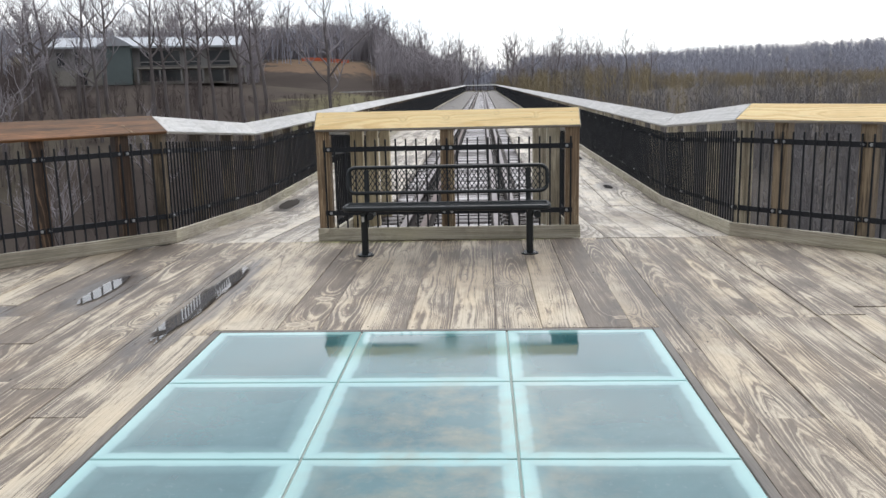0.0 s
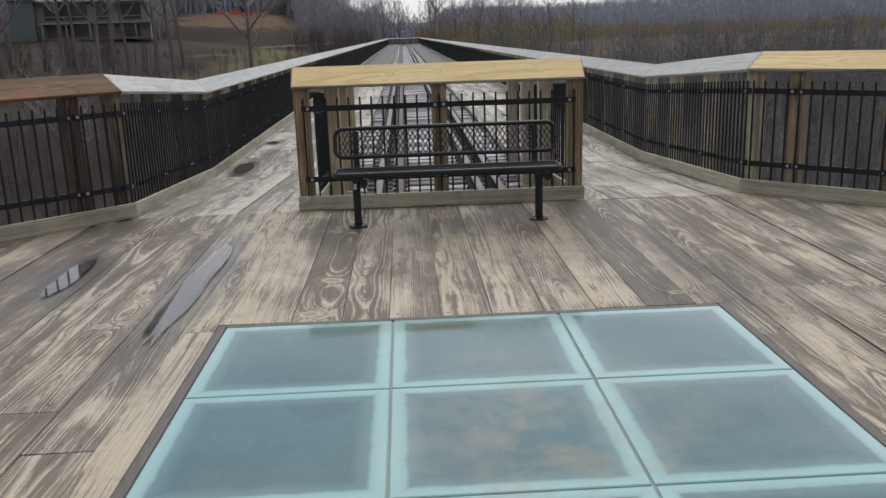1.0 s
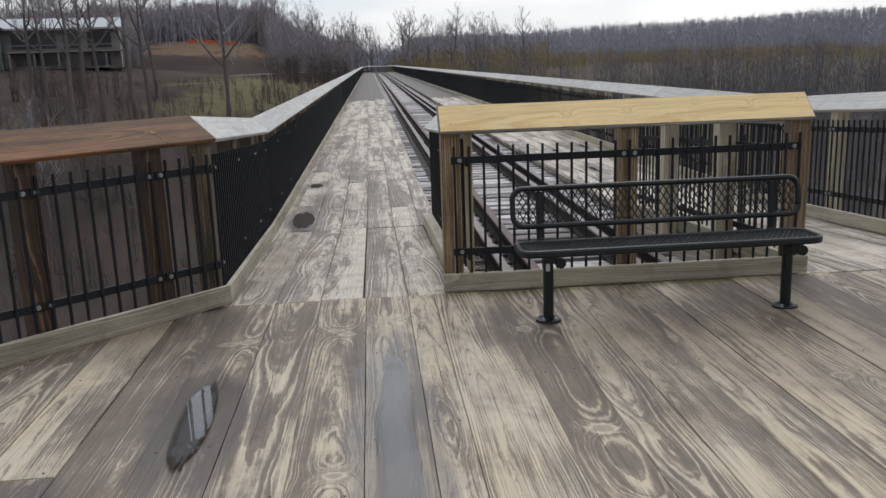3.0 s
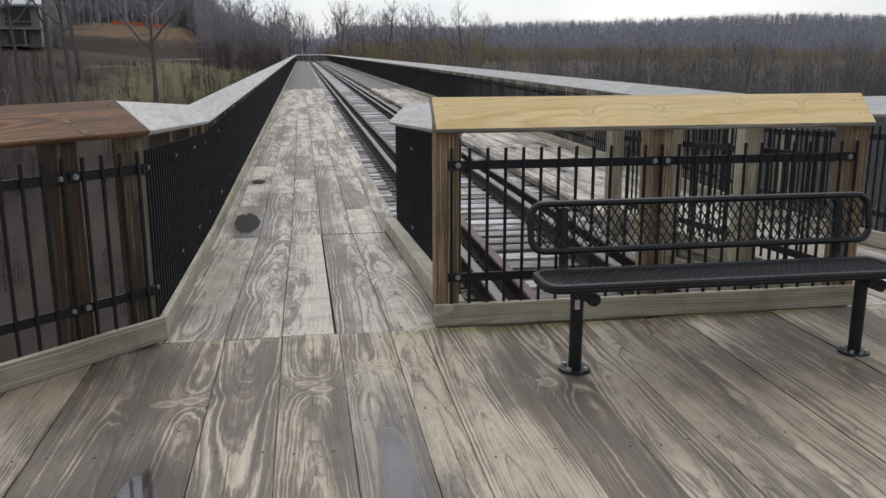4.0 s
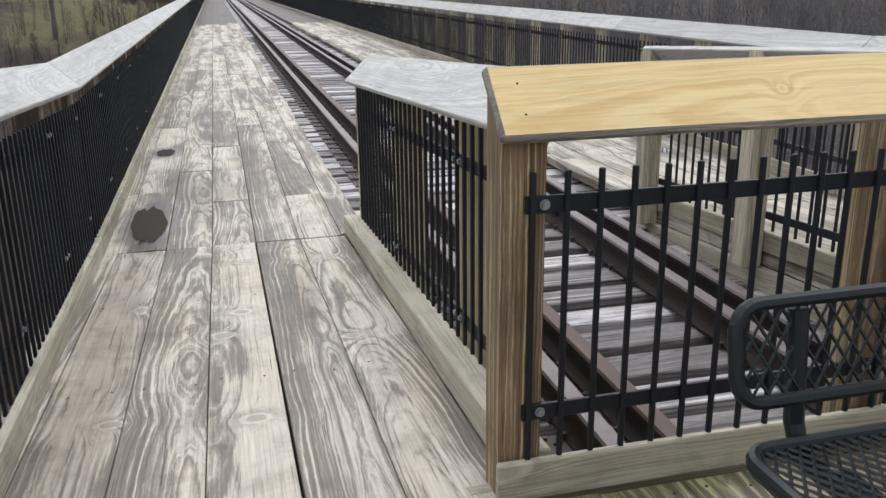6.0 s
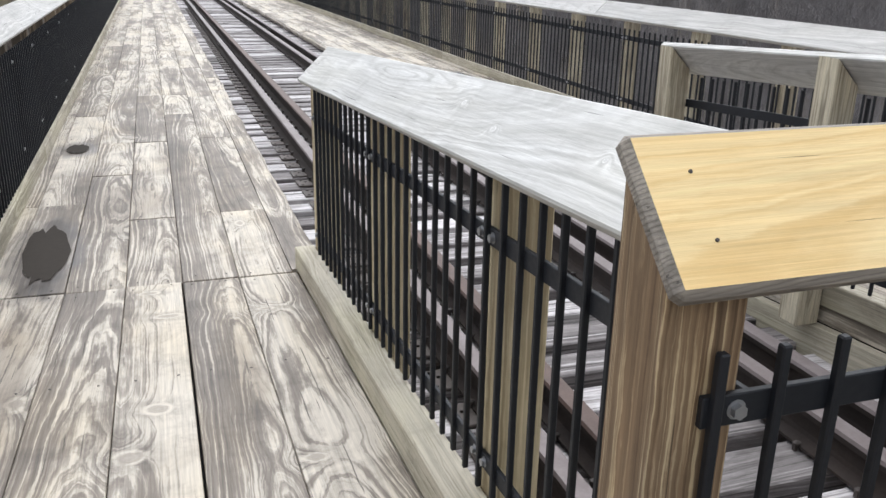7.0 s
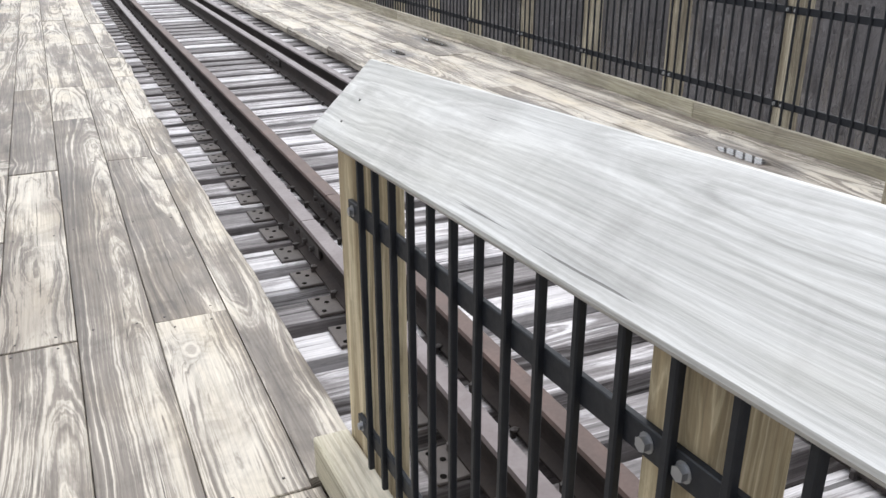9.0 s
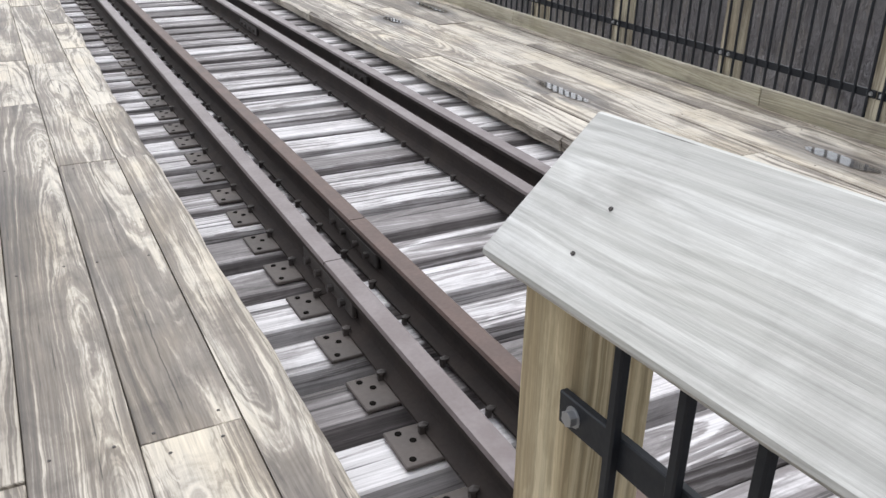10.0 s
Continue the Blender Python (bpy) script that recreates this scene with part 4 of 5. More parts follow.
# ---- bench ----
def bench():
    top = thing("park_bench", "black coated steel mesh bench bolted to the deck", "bench", at=(0.02, 7.558, 0))
    half, sy0, sy1, z = 0.975, -0.13, 0.17, 0.472

    def loop(bm, cx, pts_w, pts_h, to, r):
        """A rounded rectangular tube frame; to() lifts the flat loop into place."""
        pts, rad = [], 0.07
        for qx, qy, a0 in ((1, 1, 0), (-1, 1, 90), (-1, -1, 180), (1, -1, 270)):
            for k in range(6):
                a = radians(a0 + 18 * k)
                pts.append(to(qx * (pts_w - rad) + rad * math.cos(a), qy * (pts_h - rad) + rad * math.sin(a)))
        pts.append(pts[0])
        add_tube(bm, pts, r, 8, cap=False)

    def net(bm, w, h, to, cell=0.05, wire=0.0045):
        """Expanded metal: slanting flat strands in two directions."""
        nx = int(2 * (w + h) / cell)
        for sgn in (-1, 1):
            for i in range(nx):
                c = -w - h + (i + 0.5) * 2 * (w + h) / nx
                # strand x = c + sgn * 0.55 * v, v in [-h, h]
                ends = []
                for v in (-h, h):
                    ends.append((c + sgn * 0.62 * v, v))
                (x0, v0), (x1, v1) = ends
                if max(x0, x1) < -w or min(x0, x1) > w:
                    continue
                for lim in (-w, w):
                    if (x0 - lim) * (x1 - lim) < 0:
                        v = v0 + (v1 - v0) * (lim - x0) / (x1 - x0)
                        if (x0 < -w if lim < 0 else x0 > w):
                            x0, v0 = lim, v
                        else:
                            x1, v1 = lim, v
                if abs(x0) > w + 1e-4 or abs(x1) > w + 1e-4:
                    continue
                add_tube(bm, [to(x0, v0), to(x1, v1)], wire, 4, cap=False)

    seat_to = lambda x, v: Vector((x, (sy0 + sy1) / 2 + v, z))
    lean = radians(12)
    back_to = lambda x, v: Vector((x, 0.235 + v * math.sin(lean), 0.70 + v * math.cos(lean)))
    bm = bmesh.new()
    loop(bm, 0, half, 0.15, seat_to, 0.019)
    loop(bm, 0, half, 0.15, lambda x, v: seat_to(x, v) - Vector((0, 0, 0.014)), 0.018)
    seat = part("seat", bm, BENCH, top)
    bm = bmesh.new()
    net(bm, half - 0.02, 0.143, seat_to, 0.034, 0.0048)
    part("seat_mesh", bm, BENCH, seat, label="diamond expanded steel mesh")
    bm = bmesh.new()
    loop(bm, 0, half, 0.125, back_to, 0.019)
    back = part("backrest", bm, BENCH, top)
    bm = bmesh.new()
    net(bm, half - 0.03, 0.118, back_to, 0.044, 0.0045)
    part("back_mesh", bm, BENCH, back, label="diamond expanded steel mesh")
    for sx in (-1, 1):
        x = sx * 0.793
        bm = bmesh.new()
        add_tube(bm, [(x, -0.02, 0.0), (x, -0.02, 0.435)], 0.034, 14)
        leg = part("leg", bm, BENCH, top)
        bm = bmesh.new()
        bmesh.ops.create_cone(bm, cap_ends=True, segments=24, radius1=0.083, radius2=0.08, depth=0.012, matrix=pose(x, -0.02, 0.006))
        plate = part("foot_plate", bm, BENCH, leg)
        if sx < 0:
            bm = bmesh.new()
            add_box(bm, (x - 0.022, -0.0565, 0.335), (x + 0.004, -0.0515, 0.385), None, 0.001)
            part("sticker", bm, STICKER, leg, label="small white sticker")
        for k in range(4):
            bm = bmesh.new()
            a = radians(45 + 90 * k)
            bmesh.ops.create_cone(bm, cap_ends=True, segments=8, radius1=0.013, radius2=0.011, depth=0.014, matrix=pose(x + 0.06 * math.cos(a), -0.02 + 0.06 * math.sin(a), 0.019))
            part("foot_bolt", bm, ZINC, leg, label="galvanised foot bolt")
        bm = bmesh.new()
        add_tube(bm, [(x, -0.12, 0.42), (x, 0.19, 0.42)], 0.026, 12)
        part("cross_arm", bm, BENCH, top)
        bm = bmesh.new()
        add_tube(bm, [(x, 0.1, 0.42), (x, 0.19, 0.43), (x, 0.225, 0.5), (x, 0.258, 0.8)], 0.026, 10)
        part("back_support", bm, BENCH, top)
        bm = bmesh.new()
        add_tube(bm, [(x + 0.068, -0.09, 0.39), (x + 0.068, 0.1, 0.39)], 0.034, 14)
        part("clamp", bm, BENCH, top)
    return top


bench()


# ---- glass floor ----
GX, GY, PW, PL = 0.035, 4.955, 0.965, 0.985
floor_glass = thing("glass_floor", "teal frosted glass floor panels let into the deck", "glass floor", kind="structure")
for i in range(3):
    for j in range(5):
        cx, cy = GX + (i - 1) * PW, GY - (j + 0.5) * PL
        board("glass_pane", (PW - 0.012, PL - 0.012, 0.05), GLASS, pose(cx, cy, -0.021), floor_glass, 0.004)
for sx in (-1, 1):
    board("edge_strip", (0.05, 5 * PL + 0.1, 0.06), KNOT_EDGE, pose(GX + sx * (1.5 * PW + 0.027), GY - 2.5 * PL, -0.0285), floor_glass, 0.004)
for cy in (GY + 0.027, GY - 5 * PL - 0.027):
    board("edge_strip", (3 * PW, 0.05, 0.06), KNOT_EDGE, pose(GX, cy, -0.0285), floor_glass, 0.004)
board("joint_bed", (3 * PW + 0.002, 5 * PL + 0.002, 0.03), SEALANT, pose(GX, GY - 2.5 * PL, -0.022), floor_glass, 0.0)


# ---- track ----
track = thing("railway_track", "disused railway track with guard rails on bleached sleepers", "railway track", kind="structure")


def rail_mesh(name, length, mat):
    """A flat-bottomed rail of 175 mm along y, its head worn bright, its web and foot dark."""
    prof = [(-0.07, 0), (-0.07, 0.012), (-0.016, 0.03), (-0.01, 0.05), (-0.01, 0.12), (-0.043, 0.134), (-0.047, 0.16), (-0.04, 0.175)]
    prof = prof + [(-x, z) for x, z in reversed(prof)]
    bm = bmesh.new()
    a = [bm.verts.new((x, 0, z)) for x, z in prof]
    b = [bm.verts.new((x, length, z)) for x, z in prof]
    for k in range(len(prof)):
        f = bm.faces.new((a[k], b[k], b[(k + 1) % len(prof)], a[(k + 1) % len(prof)]))
        f.material_index = 0 if 6 <= k <= 8 else 1
    for end in (a, b[::-1]):
        bm.faces.new(end).material_index = 1
    bmesh.ops.recalc_face_normals(bm, faces=bm.faces)
    data = bpy.data.meshes.new(name)
    bm.to_mesh(data)
    bm.free()
    data.materials.append(mat)
    data.materials.append(WEB)
    return data


PL_T = 0.018
RAIL_Z = TIE_TOP + PL_T
START = 8.55
for x, mat, nm in ((-0.69, RAIL, "running_rail"), (0.81, RAIL, "running_rail"), (-0.425, RUST, "guard_rail"), (0.55, RAIL, "guard_rail")):
    y, first = START, {-0.69: 14.62, 0.81: 18.1, -0.425: 15.0, 0.55: 20.4}[x]
    while y < END:
        y1 = first if y == START else y + 11.9
        y1 = min(y1, END)
        part(nm, rail_mesh(nm, y1 - y - 0.006, mat), mat, track, pose(x, y, RAIL_Z))
        if y1 < 60:
            for s in (-1, 1):
                board("fish_plate", (0.022, 0.62, 0.075), PLATE, pose(x + s * 0.024, y1, RAIL_Z + 0.085), track, 0.005)
                for d in (-0.22, -0.08, 0.08, 0.22):
                    bm = bmesh.new()
                    bmesh.ops.create_cone(bm, cap_ends=True, segments=8, radius1=0.018, radius2=0.015, depth=0.03, matrix=pose(x + s * 0.046, y1 + d, RAIL_Z + 0.085, 0, 90))
                    part("track_bolt", bm, PLATE, track)
        y = y1


def plate_mesh(name="tie_plate"):
    """A rolled plate with spike holes, their shade painted as near-black discs, and two spikes."""
    if name not in STORE:
        bm = bmesh.new()
        add_box(bm, (-0.175, -0.102, 0), (0.175, 0.102, 0.017), None, 0.004)
        for x, y in ((-0.14, -0.07), (-0.13, 0.072), (-0.098, 0.02), (0.14, -0.07), (0.13, 0.072), (0.098, 0.02)):
            bmesh.ops.create_cone(bm, cap_ends=True, segments=8, radius1=0.013, radius2=0.013, depth=0.002, matrix=pose(x, y, 0.0182))
        bm.faces.ensure_lookup_table()
        for f in bm.faces:
            if f.calc_center_median().z > 0.0175:
                f.material_index = 1
        STORE[name] = bpy.data.meshes.new(name)
        bm.to_mesh(STORE[name])
        bm.free()
        STORE[name].materials.append(TIE_PLATE)
        STORE[name].materials.append(HOLE_SHADE)
    return STORE[name]


def spike_mesh(name="spike"):
    if name not in STORE:
        bm = bmesh.new()
        add_box(bm, (-0.009, -0.009, 0), (0.009, 0.009, 0.03))
        bmesh.ops.create_icosphere(bm, subdivisions=1, radius=0.021, matrix=Matrix.Translation((0.006, 0, 0.034)) @ Matrix.Diagonal((1.1, 0.85, 0.5, 1)))
        STORE[name] = bpy.data.meshes.new(name)
        bm.to_mesh(STORE[name])
        bm.free()
        STORE[name].materials.append(PLATE)
    return STORE[name]


rng = random.Random(4)
TIE_GAP = 0.357
tie_y = [13.515 + TIE_GAP * i for i in range(-14, 461)]
far_ties = bmesh.new()
for y in tie_y:
    w, jog, lift = 0.238 + rng.uniform(-0.02, 0.02), rng.uniform(-0.015, 0.015), rng.uniform(-0.006, 0.004)
    if y > 48:
        add_box(far_ties, (-1.5, y - w / 2, TIE_TOP - 0.2), (1.5, y + w / 2, TIE_TOP + lift))
        continue
    w = round(w / 0.01) * 0.01
    board("sleeper", (3.0, w, 0.22), TIE, pose(jog, y, TIE_TOP - 0.11 + lift, 0, 0, rng.uniform(-0.5, 0.5)), track, 0.008)
    if y < 40:
        for x, out, guard in ((-0.69, -0.025, -0.425), (0.81, 0.025, 0.55)):
            part("tie_plate", plate_mesh(), PLATE, track, pose(x + out, y + rng.uniform(-0.01, 0.01), TIE_TOP + 0.002, 0, 0, rng.uniform(-2, 2)))
            for d, q in ((-1, 1), (1, -1)):
                part("spike", spike_mesh(), PLATE, track, pose(x + d * 0.08, y + q * 0.05, TIE_TOP + 0.016, 0, 0, 180 if d > 0 else 0))
            for d in (-1, 1):
                part("spike", spike_mesh(), PLATE, track, pose(guard + d * 0.08, y - d * 0.05, TIE_TOP + 0.002, 0, 0, 180 if d > 0 else 0))
tagged(part("far_sleepers", far_ties, TIE, track), "row of bleached sleepers", kind="stuff")
# Unseen girders, added to block light so the gaps between sleepers stay dark.
span = thing("added_girders", "dark steel girders added unseen under the sleepers to block light", "girder", kind="structure")
for x in (-1.0, 1.0, -2.6, 2.6):
    board("girder", (0.35, END - 4.0, 0.9), GIRDER, pose(x, (END + 4.0) / 2, TIE_TOP - 0.2 - 0.47), span, 0.0)
for sx in (-1, 1):
    a, b = Vector((sx * 1.26, 8.4, -0.27)), Vector((sx * 1.26, 12.45, -0.27 - DROP))
    board("stringer", ((b - a).length, 0.06, 0.32), KICK, frame_on((a + b) / 2, b - a), span, 0.004)
    for x in (1.97, 2.6):
        a, b = Vector((sx * x, 8.4, -0.24)), Vector((sx * x, 12.45, -0.24 - DROP))
        board("stringer", ((b - a).length, 0.12, 0.22), GIRDER, frame_on((a + b) / 2, b - a), span, 0.004)
board("fascia", (2.9, 0.06, 0.42), KICK, pose(0, 8.45, -0.22), span, 0.004)
for x, y0, y1 in ((-4.5, -6, 7), (-2.6, -6, 9), (-1.75, -6, 9), (1.75, -6, 9), (2.6, -6, 9), (4.5, -6, 7)):
    board("joist", (0.2, y1 - y0, 0.5), GIRDER, pose(x, (y0 + y1) / 2, -0.36), span, 0.0)


# ---- ground ----
def smooth(a, b, v):
    t = min(max((v - a) / (b - a), 0.0), 1.0)
    return t * t * (3 - 2 * t)


def land(x, y):
    """The valley's height: deep under the bridge, level with it at its end, hills beyond."""
    v = y + (0.4 * -x if x < 0 else -0.55 * x)
    h = -46 + 45 * smooth(-40, 150, v)
    far = math.hypot(x * 0.8, y)
    h += (15 + 10 * smooth(0.12, 0.5, x / (abs(y) + 60))) * smooth(300, 860, far) * smooth(-0.35, 0.1, x / (abs(y) + 60)) + 10 * smooth(180, 420, far) * smooth(0.2, -0.3, x / (abs(y) + 60))
    h += 5.0 * noise.noise((x * 0.012, y * 0.012, 0.3)) * smooth(20, 200, abs(v - 190)) + 1.2 * noise.noise((x * 0.05, y * 0.05, 1.7))
    h += 8.0 * smooth(172, 240, y) * smooth(-6, -28, x) * smooth(600, 300, far)
    h += 4.5 * math.exp(-((x + 58) / 26) ** 2 - ((y - 155) / 20) ** 2)
    if abs(x) < 60 and y > 100:
        h = min(h, -1.6 + 26 * smooth(10, 60, abs(x)))
    return h


def make_land():
    xs = sorted(set([round(s * (6 * i + 0.55 * i * i), 1) for i in range(0, 42) for s in (-1, 1)] + [-2600, 2600]))
    ys = sorted(set([round(60 + s * (6 * i + 0.6 * i * i), 1) for i in range(0, 42) for s in (-1, 1)] + [-2600, 2800]))
    bm = bmesh.new()
    grid = [[bm.verts.new((x, y, land(x, y))) for x in xs] for y in ys]
    for r0, r1 in zip(grid, grid[1:]):
        for i in range(len(xs) - 1):
            bm.faces.new((r0[i], r0[i + 1], r1[i + 1], r1[i]))
    for f in bm.faces:
        f.smooth = True
    return tagged(part("ground", bm, GROUND), "brown early-spring valley floor and hillsides", "ground", kind="structure")


make_land()


# ---- trees ----
def grow(seed, height, lean=0.0, spread=0.5, twigs=5, bare=0.35):
    """A bare tree: a tapered trunk with limbs, and a crown of branches and twigs, as two meshes."""
    r = random.Random(seed)
    trunk, crown = bmesh.new(), bmesh.new()
    pts, p, d = [], Vector(), Vector((lean, 0, 1)).normalized()
    for i in range(9):
        pts.append(p.copy())
        p = p + d * height * 0.92 / 8
        d = (d + Vector((r.uniform(-1, 1), r.uniform(-1, 1), 0.6)) * 0.09).normalized()
    r0 = height * 0.014 + 0.03
    add_tube(trunk, pts, r0, 7, 0.015)

    def branch(bm, start, way, size, rad, level):
        q, w, line = start.copy(), way.copy(), [start.copy()]
        n = 4 if level < 2 else 2
        for i in range(n):
            w = (w + Vector((r.uniform(-1, 1), r.uniform(-1, 1), r.uniform(-0.2, 0.9))) * 0.22).normalized()
            q = q + w * size / n
            line.append(q.copy())
        add_tube(bm, line, rad, 5 if level < 1 else 3, rad * 0.25, cap=False)
        if level >= 2:
            for i in range(4):
                at = line[0].lerp(line[-1], r.uniform(0.3, 0.95))
                tip = at + (w + Vector((r.uniform(-1, 1), r.uniform(-1, 1), r.uniform(-0.3, 1.0))) * 0.9).normalized() * size * r.uniform(0.35, 0.7)
                wide = Vector((r.uniform(-1, 1), r.uniform(-1, 1), 0)) * rad * 0.6
                bm.faces.new([bm.verts.new(v) for v in (at - wide, at + wide, tip)])
            return
        for i in range(twigs + (1 if level == 0 else 0)):
            f = r.uniform(0.25, 1.0)
            at = line[min(int(f * n), n - 1)].lerp(line[min(int(f * n) + 1, n)], (f * n) % 1)
            side = Vector((r.uniform(-1, 1), r.uniform(-1, 1), r.uniform(0.0, 1.0))).normalized()
            branch(crown, at, (w * 0.7 + side * 0.8).normalized(), size * r.uniform(0.35, 0.6), rad * 0.45, level + 1)

    for i in range(13):
        f = bare + (1 - bare) * (i + r.random()) / 13
        k = min(int(f * 8), 7)
        at = pts[k].lerp(pts[k + 1], f * 8 - k) if k < 8 else pts[-1]
        a = i * 2.4 + r.uniform(-0.5, 0.5)
        up = r.uniform(0.5, 1.1)
        way = Vector((math.cos(a), math.sin(a), up)).normalized()
        branch(trunk if i < 4 else crown, at, way, height * spread * (1.15 - f) * r.uniform(0.6, 1.0) + 0.6, r0 * (1.1 - f) * 0.55 + 0.012, 0)
    return trunk, crown


SORTS = []
for seed, height, lean, spread, bare in ((1, 15, 0.02, 0.5, 0.3), (2, 17, -0.04, 0.38, 0.42), (3, 13, 0.05, 0.55, 0.25), (4, 18, 0.0, 0.33, 0.5), (5, 11, 0.03, 0.6, 0.2)):
    t, c = grow(seed, height, lean, spread, 5, bare)
    SORTS.append([])
    for bm, nm in ((t, "trunk"), (c, "crown")):
        data = bpy.data.meshes.new(nm)
        bm.to_mesh(data)
        bm.free()
        SORTS[-1].append(data)


def tree(x, y, sort, scale, turn, label="bare grey-brown deciduous tree on the hillside"):
    top = thing("bare_tree", label, "tree", "trees on the hillside")
    top.matrix_basis = pose(x, y, land(x, y) - 0.3, 0, 0, turn) @ Matrix.Diagonal((scale, scale, scale, 1))
    part("trunk", SORTS[sort][0], BARK, top)
    part("crown", SORTS[sort][1], TWIG, top)


rng = random.Random(11)
tree(-19.7, 112, 2, 1.5, 40, "lone bare tree with a forked trunk above the clearing")
# slender trees before the building
for bear, far, sort, size in ((0.548, 96, 3, 1.05), (0.525, 104, 1, 1.1), (0.497, 92, 3, 1.15), (0.475, 110, 3, 1.2), (0.452, 98, 1, 1.0), (0.442, 115, 3, 1.25), (0.386, 100, 3, 1.2), (0.37, 108, 1, 1.15), (0.345, 96, 3, 1.2), (0.33, 112, 1, 1.25), (0.312, 103, 3, 1.15), (0.278, 106, 1, 1.3), (0.262, 99, 3, 1.2), (0.251, 118, 3, 1.1)):
    tree(-bear * far, far, sort, size, rng.uniform(0, 360), "slender bare tree with a tall trunk below the building")
for i in range(44):
    x = -rng.uniform(14, 92)
    y = rng.uniform(62, 128)
    ang = math.degrees(math.atan2(-x, y))
    if ang < 13 or (x > -30 and y > 95) or (14 < ang < 27 and i % 2):
        continue
    tree(x, y, rng.randrange(5), rng.uniform(0.9, 1.35), rng.uniform(0, 360))
for i in range(46):
    x, y = rng.uniform(6, 95), rng.uniform(165, 260)
    if x < 12 and y < 182 or x > 0.2 * y:
        continue
    tree(x, y, rng.randrange(5), rng.uniform(0.6, 0.95), rng.uniform(0, 360))
for i in range(85):
    x, y = rng.uniform(-120, -1), rng.uniform(226, 285)
    if 6.8 < math.degrees(math.atan2(-x, y)) < 14.5 and y < 246:
        y += 26
    tree(x, y, rng.randrange(5), rng.uniform(0.85, 1.15), rng.uniform(0, 360))


for i in range(16):
    tree(rng.uniform(-14, 16), rng.uniform(212, 262), rng.randrange(5), rng.uniform(0.5, 0.72), rng.uniform(0, 360))


for i in range(16):
    tree(rng.uniform(5, 30), rng.uniform(205, 250), rng.randrange(5), rng.uniform(0.75, 1.0), rng.uniform(0, 360))


def blades(name, label, mat, spots, per, twig, width, seed=5):
    """Woods or brush too many to count: thin stems with crowns of fine tapering twigs."""
    r = np.random.default_rng(seed)
    spots = np.asarray(spots)
    n = len(spots) * per
    base = np.repeat(spots[:, :3], per, 0)
    tall = np.repeat(spots[:, 3], per) * np.repeat(r.uniform(0.8, 1.1, len(spots)), per)
    stem = (np.arange(n) % per) < max(1, per // 14)
    ang, lift = r.uniform(0, 2 * np.pi, n), r.uniform(0.15, 0.78, n)
    out = np.abs(r.normal(0, 0.13, n)) * (1.15 - lift)
    start = base + np.stack([np.cos(ang) * out, np.sin(ang) * out, np.where(stem, 0.0, lift)], 1) * tall[:, None]
    way = np.stack([np.cos(ang + r.normal(0, 1.2, n)), np.sin(ang + r.normal(0, 1.2, n)), r.uniform(-0.1, 1.9, n)], 1)
    way[stem] = np.stack([r.normal(0, 0.06, n), r.normal(0, 0.06, n), np.ones(n)], 1)[stem]
    way /= np.linalg.norm(way, axis=1)[:, None]
    tip = start + way * (tall * np.where(stem, 0.9, twig * r.uniform(0.5, 1.2, n)))[:, None]
    turn = r.uniform(0, 2 * np.pi, n)
    side = np.stack([np.cos(turn), np.sin(turn), np.zeros(n)], 1) * (width * tall * np.where(stem, 1.6, 1.0))[:, None]
    verts = np.stack([start - side, start + side, tip], 1).reshape(-1, 3)
    faces = np.arange(n * 3).reshape(-1, 3)
    data = bpy.data.meshes.new(name)
    data.from_pydata(verts.tolist(), [], faces.tolist())
    data.materials.append(mat)
    return tagged(new(name, data), label, name.split("_")[-1], kind="stuff")


rng = random.Random(21)
spots = []
while len(spots) < 13000:
    ang, far = radians(rng.uniform(-38, 62)), 230 + 670 * rng.random() ** 0.7
    x, y = far * math.sin(ang), far * math.cos(ang)
    if far < 330 and x > 60 or (x < -12 and far < 198):
        continue
    spots.append((x, y, land(x, y), rng.uniform(9.5, 12.5)))
blades("far_woods", "grey-brown leafless woods on the far hills, paled and blued for haze", HAZY_WOODS, spots, 60, 0.19, 0.0075)
spots = []
for i in range(1500):
    x, y = -rng.uniform(6, 105), rng.uniform(196, 290)
    if 6.8 < math.degrees(math.atan2(-x, y)) < 14.5 and y < 246:
        y += 52
    spots.append((x, y, land(x, y), rng.uniform(6.5, 10) + (3.0 if x > -0.31 * y else 0.0)))
blades("hillside_woods", "grey-brown leafless woods behind the clearing", TWIG, spots, 150, 0.17, 0.0038)
spots = []
while len(spots) < 1900:
    x, y = rng.uniform(4, 170), rng.uniform(75, 330)
    if x < 7 and y < 184 or land(x, y) < -8:
        continue
    spots.append((x, y, land(x, y), rng.uniform(3, 7) * (1.0 if x < 0.2 * y else 0.7)))
blades("budding_brush", "olive-yellow budding brush on the far slope", BUDS, spots, 150, 0.2, 0.0045)
spots = []
while len(spots) < 2900:
    x, y = -rng.uniform(5, 130), rng.uniform(30, 225)
    az, high = math.degrees(math.atan2(-x, y)), rng.uniform(2, 6)
    if (-76 < x < -38 and 128 < y < 165) or (az < 17 and y > 165):
        continue
    if 7 < az < 16 and y > 90:
        high = min(high, max((0.7 if y < 165 else -0.3) - land(x, y), 0.0))
        if high < 0.6:
            continue
    spots.append((x, y, land(x, y), high))
blades("hillside_scrub", "brown leafless scrub on the near hillside", SCRUB, spots, 100, 0.24, 0.004)


rng = random.Random(33)
spots = []
while len(spots) < 3000:
    x, y = rng.uniform(9, 190), rng.uniform(-40, 190)
    if land(x, y) > -6:
        continue
    spots.append((x, y, land(x, y), rng.uniform(8, 13)))
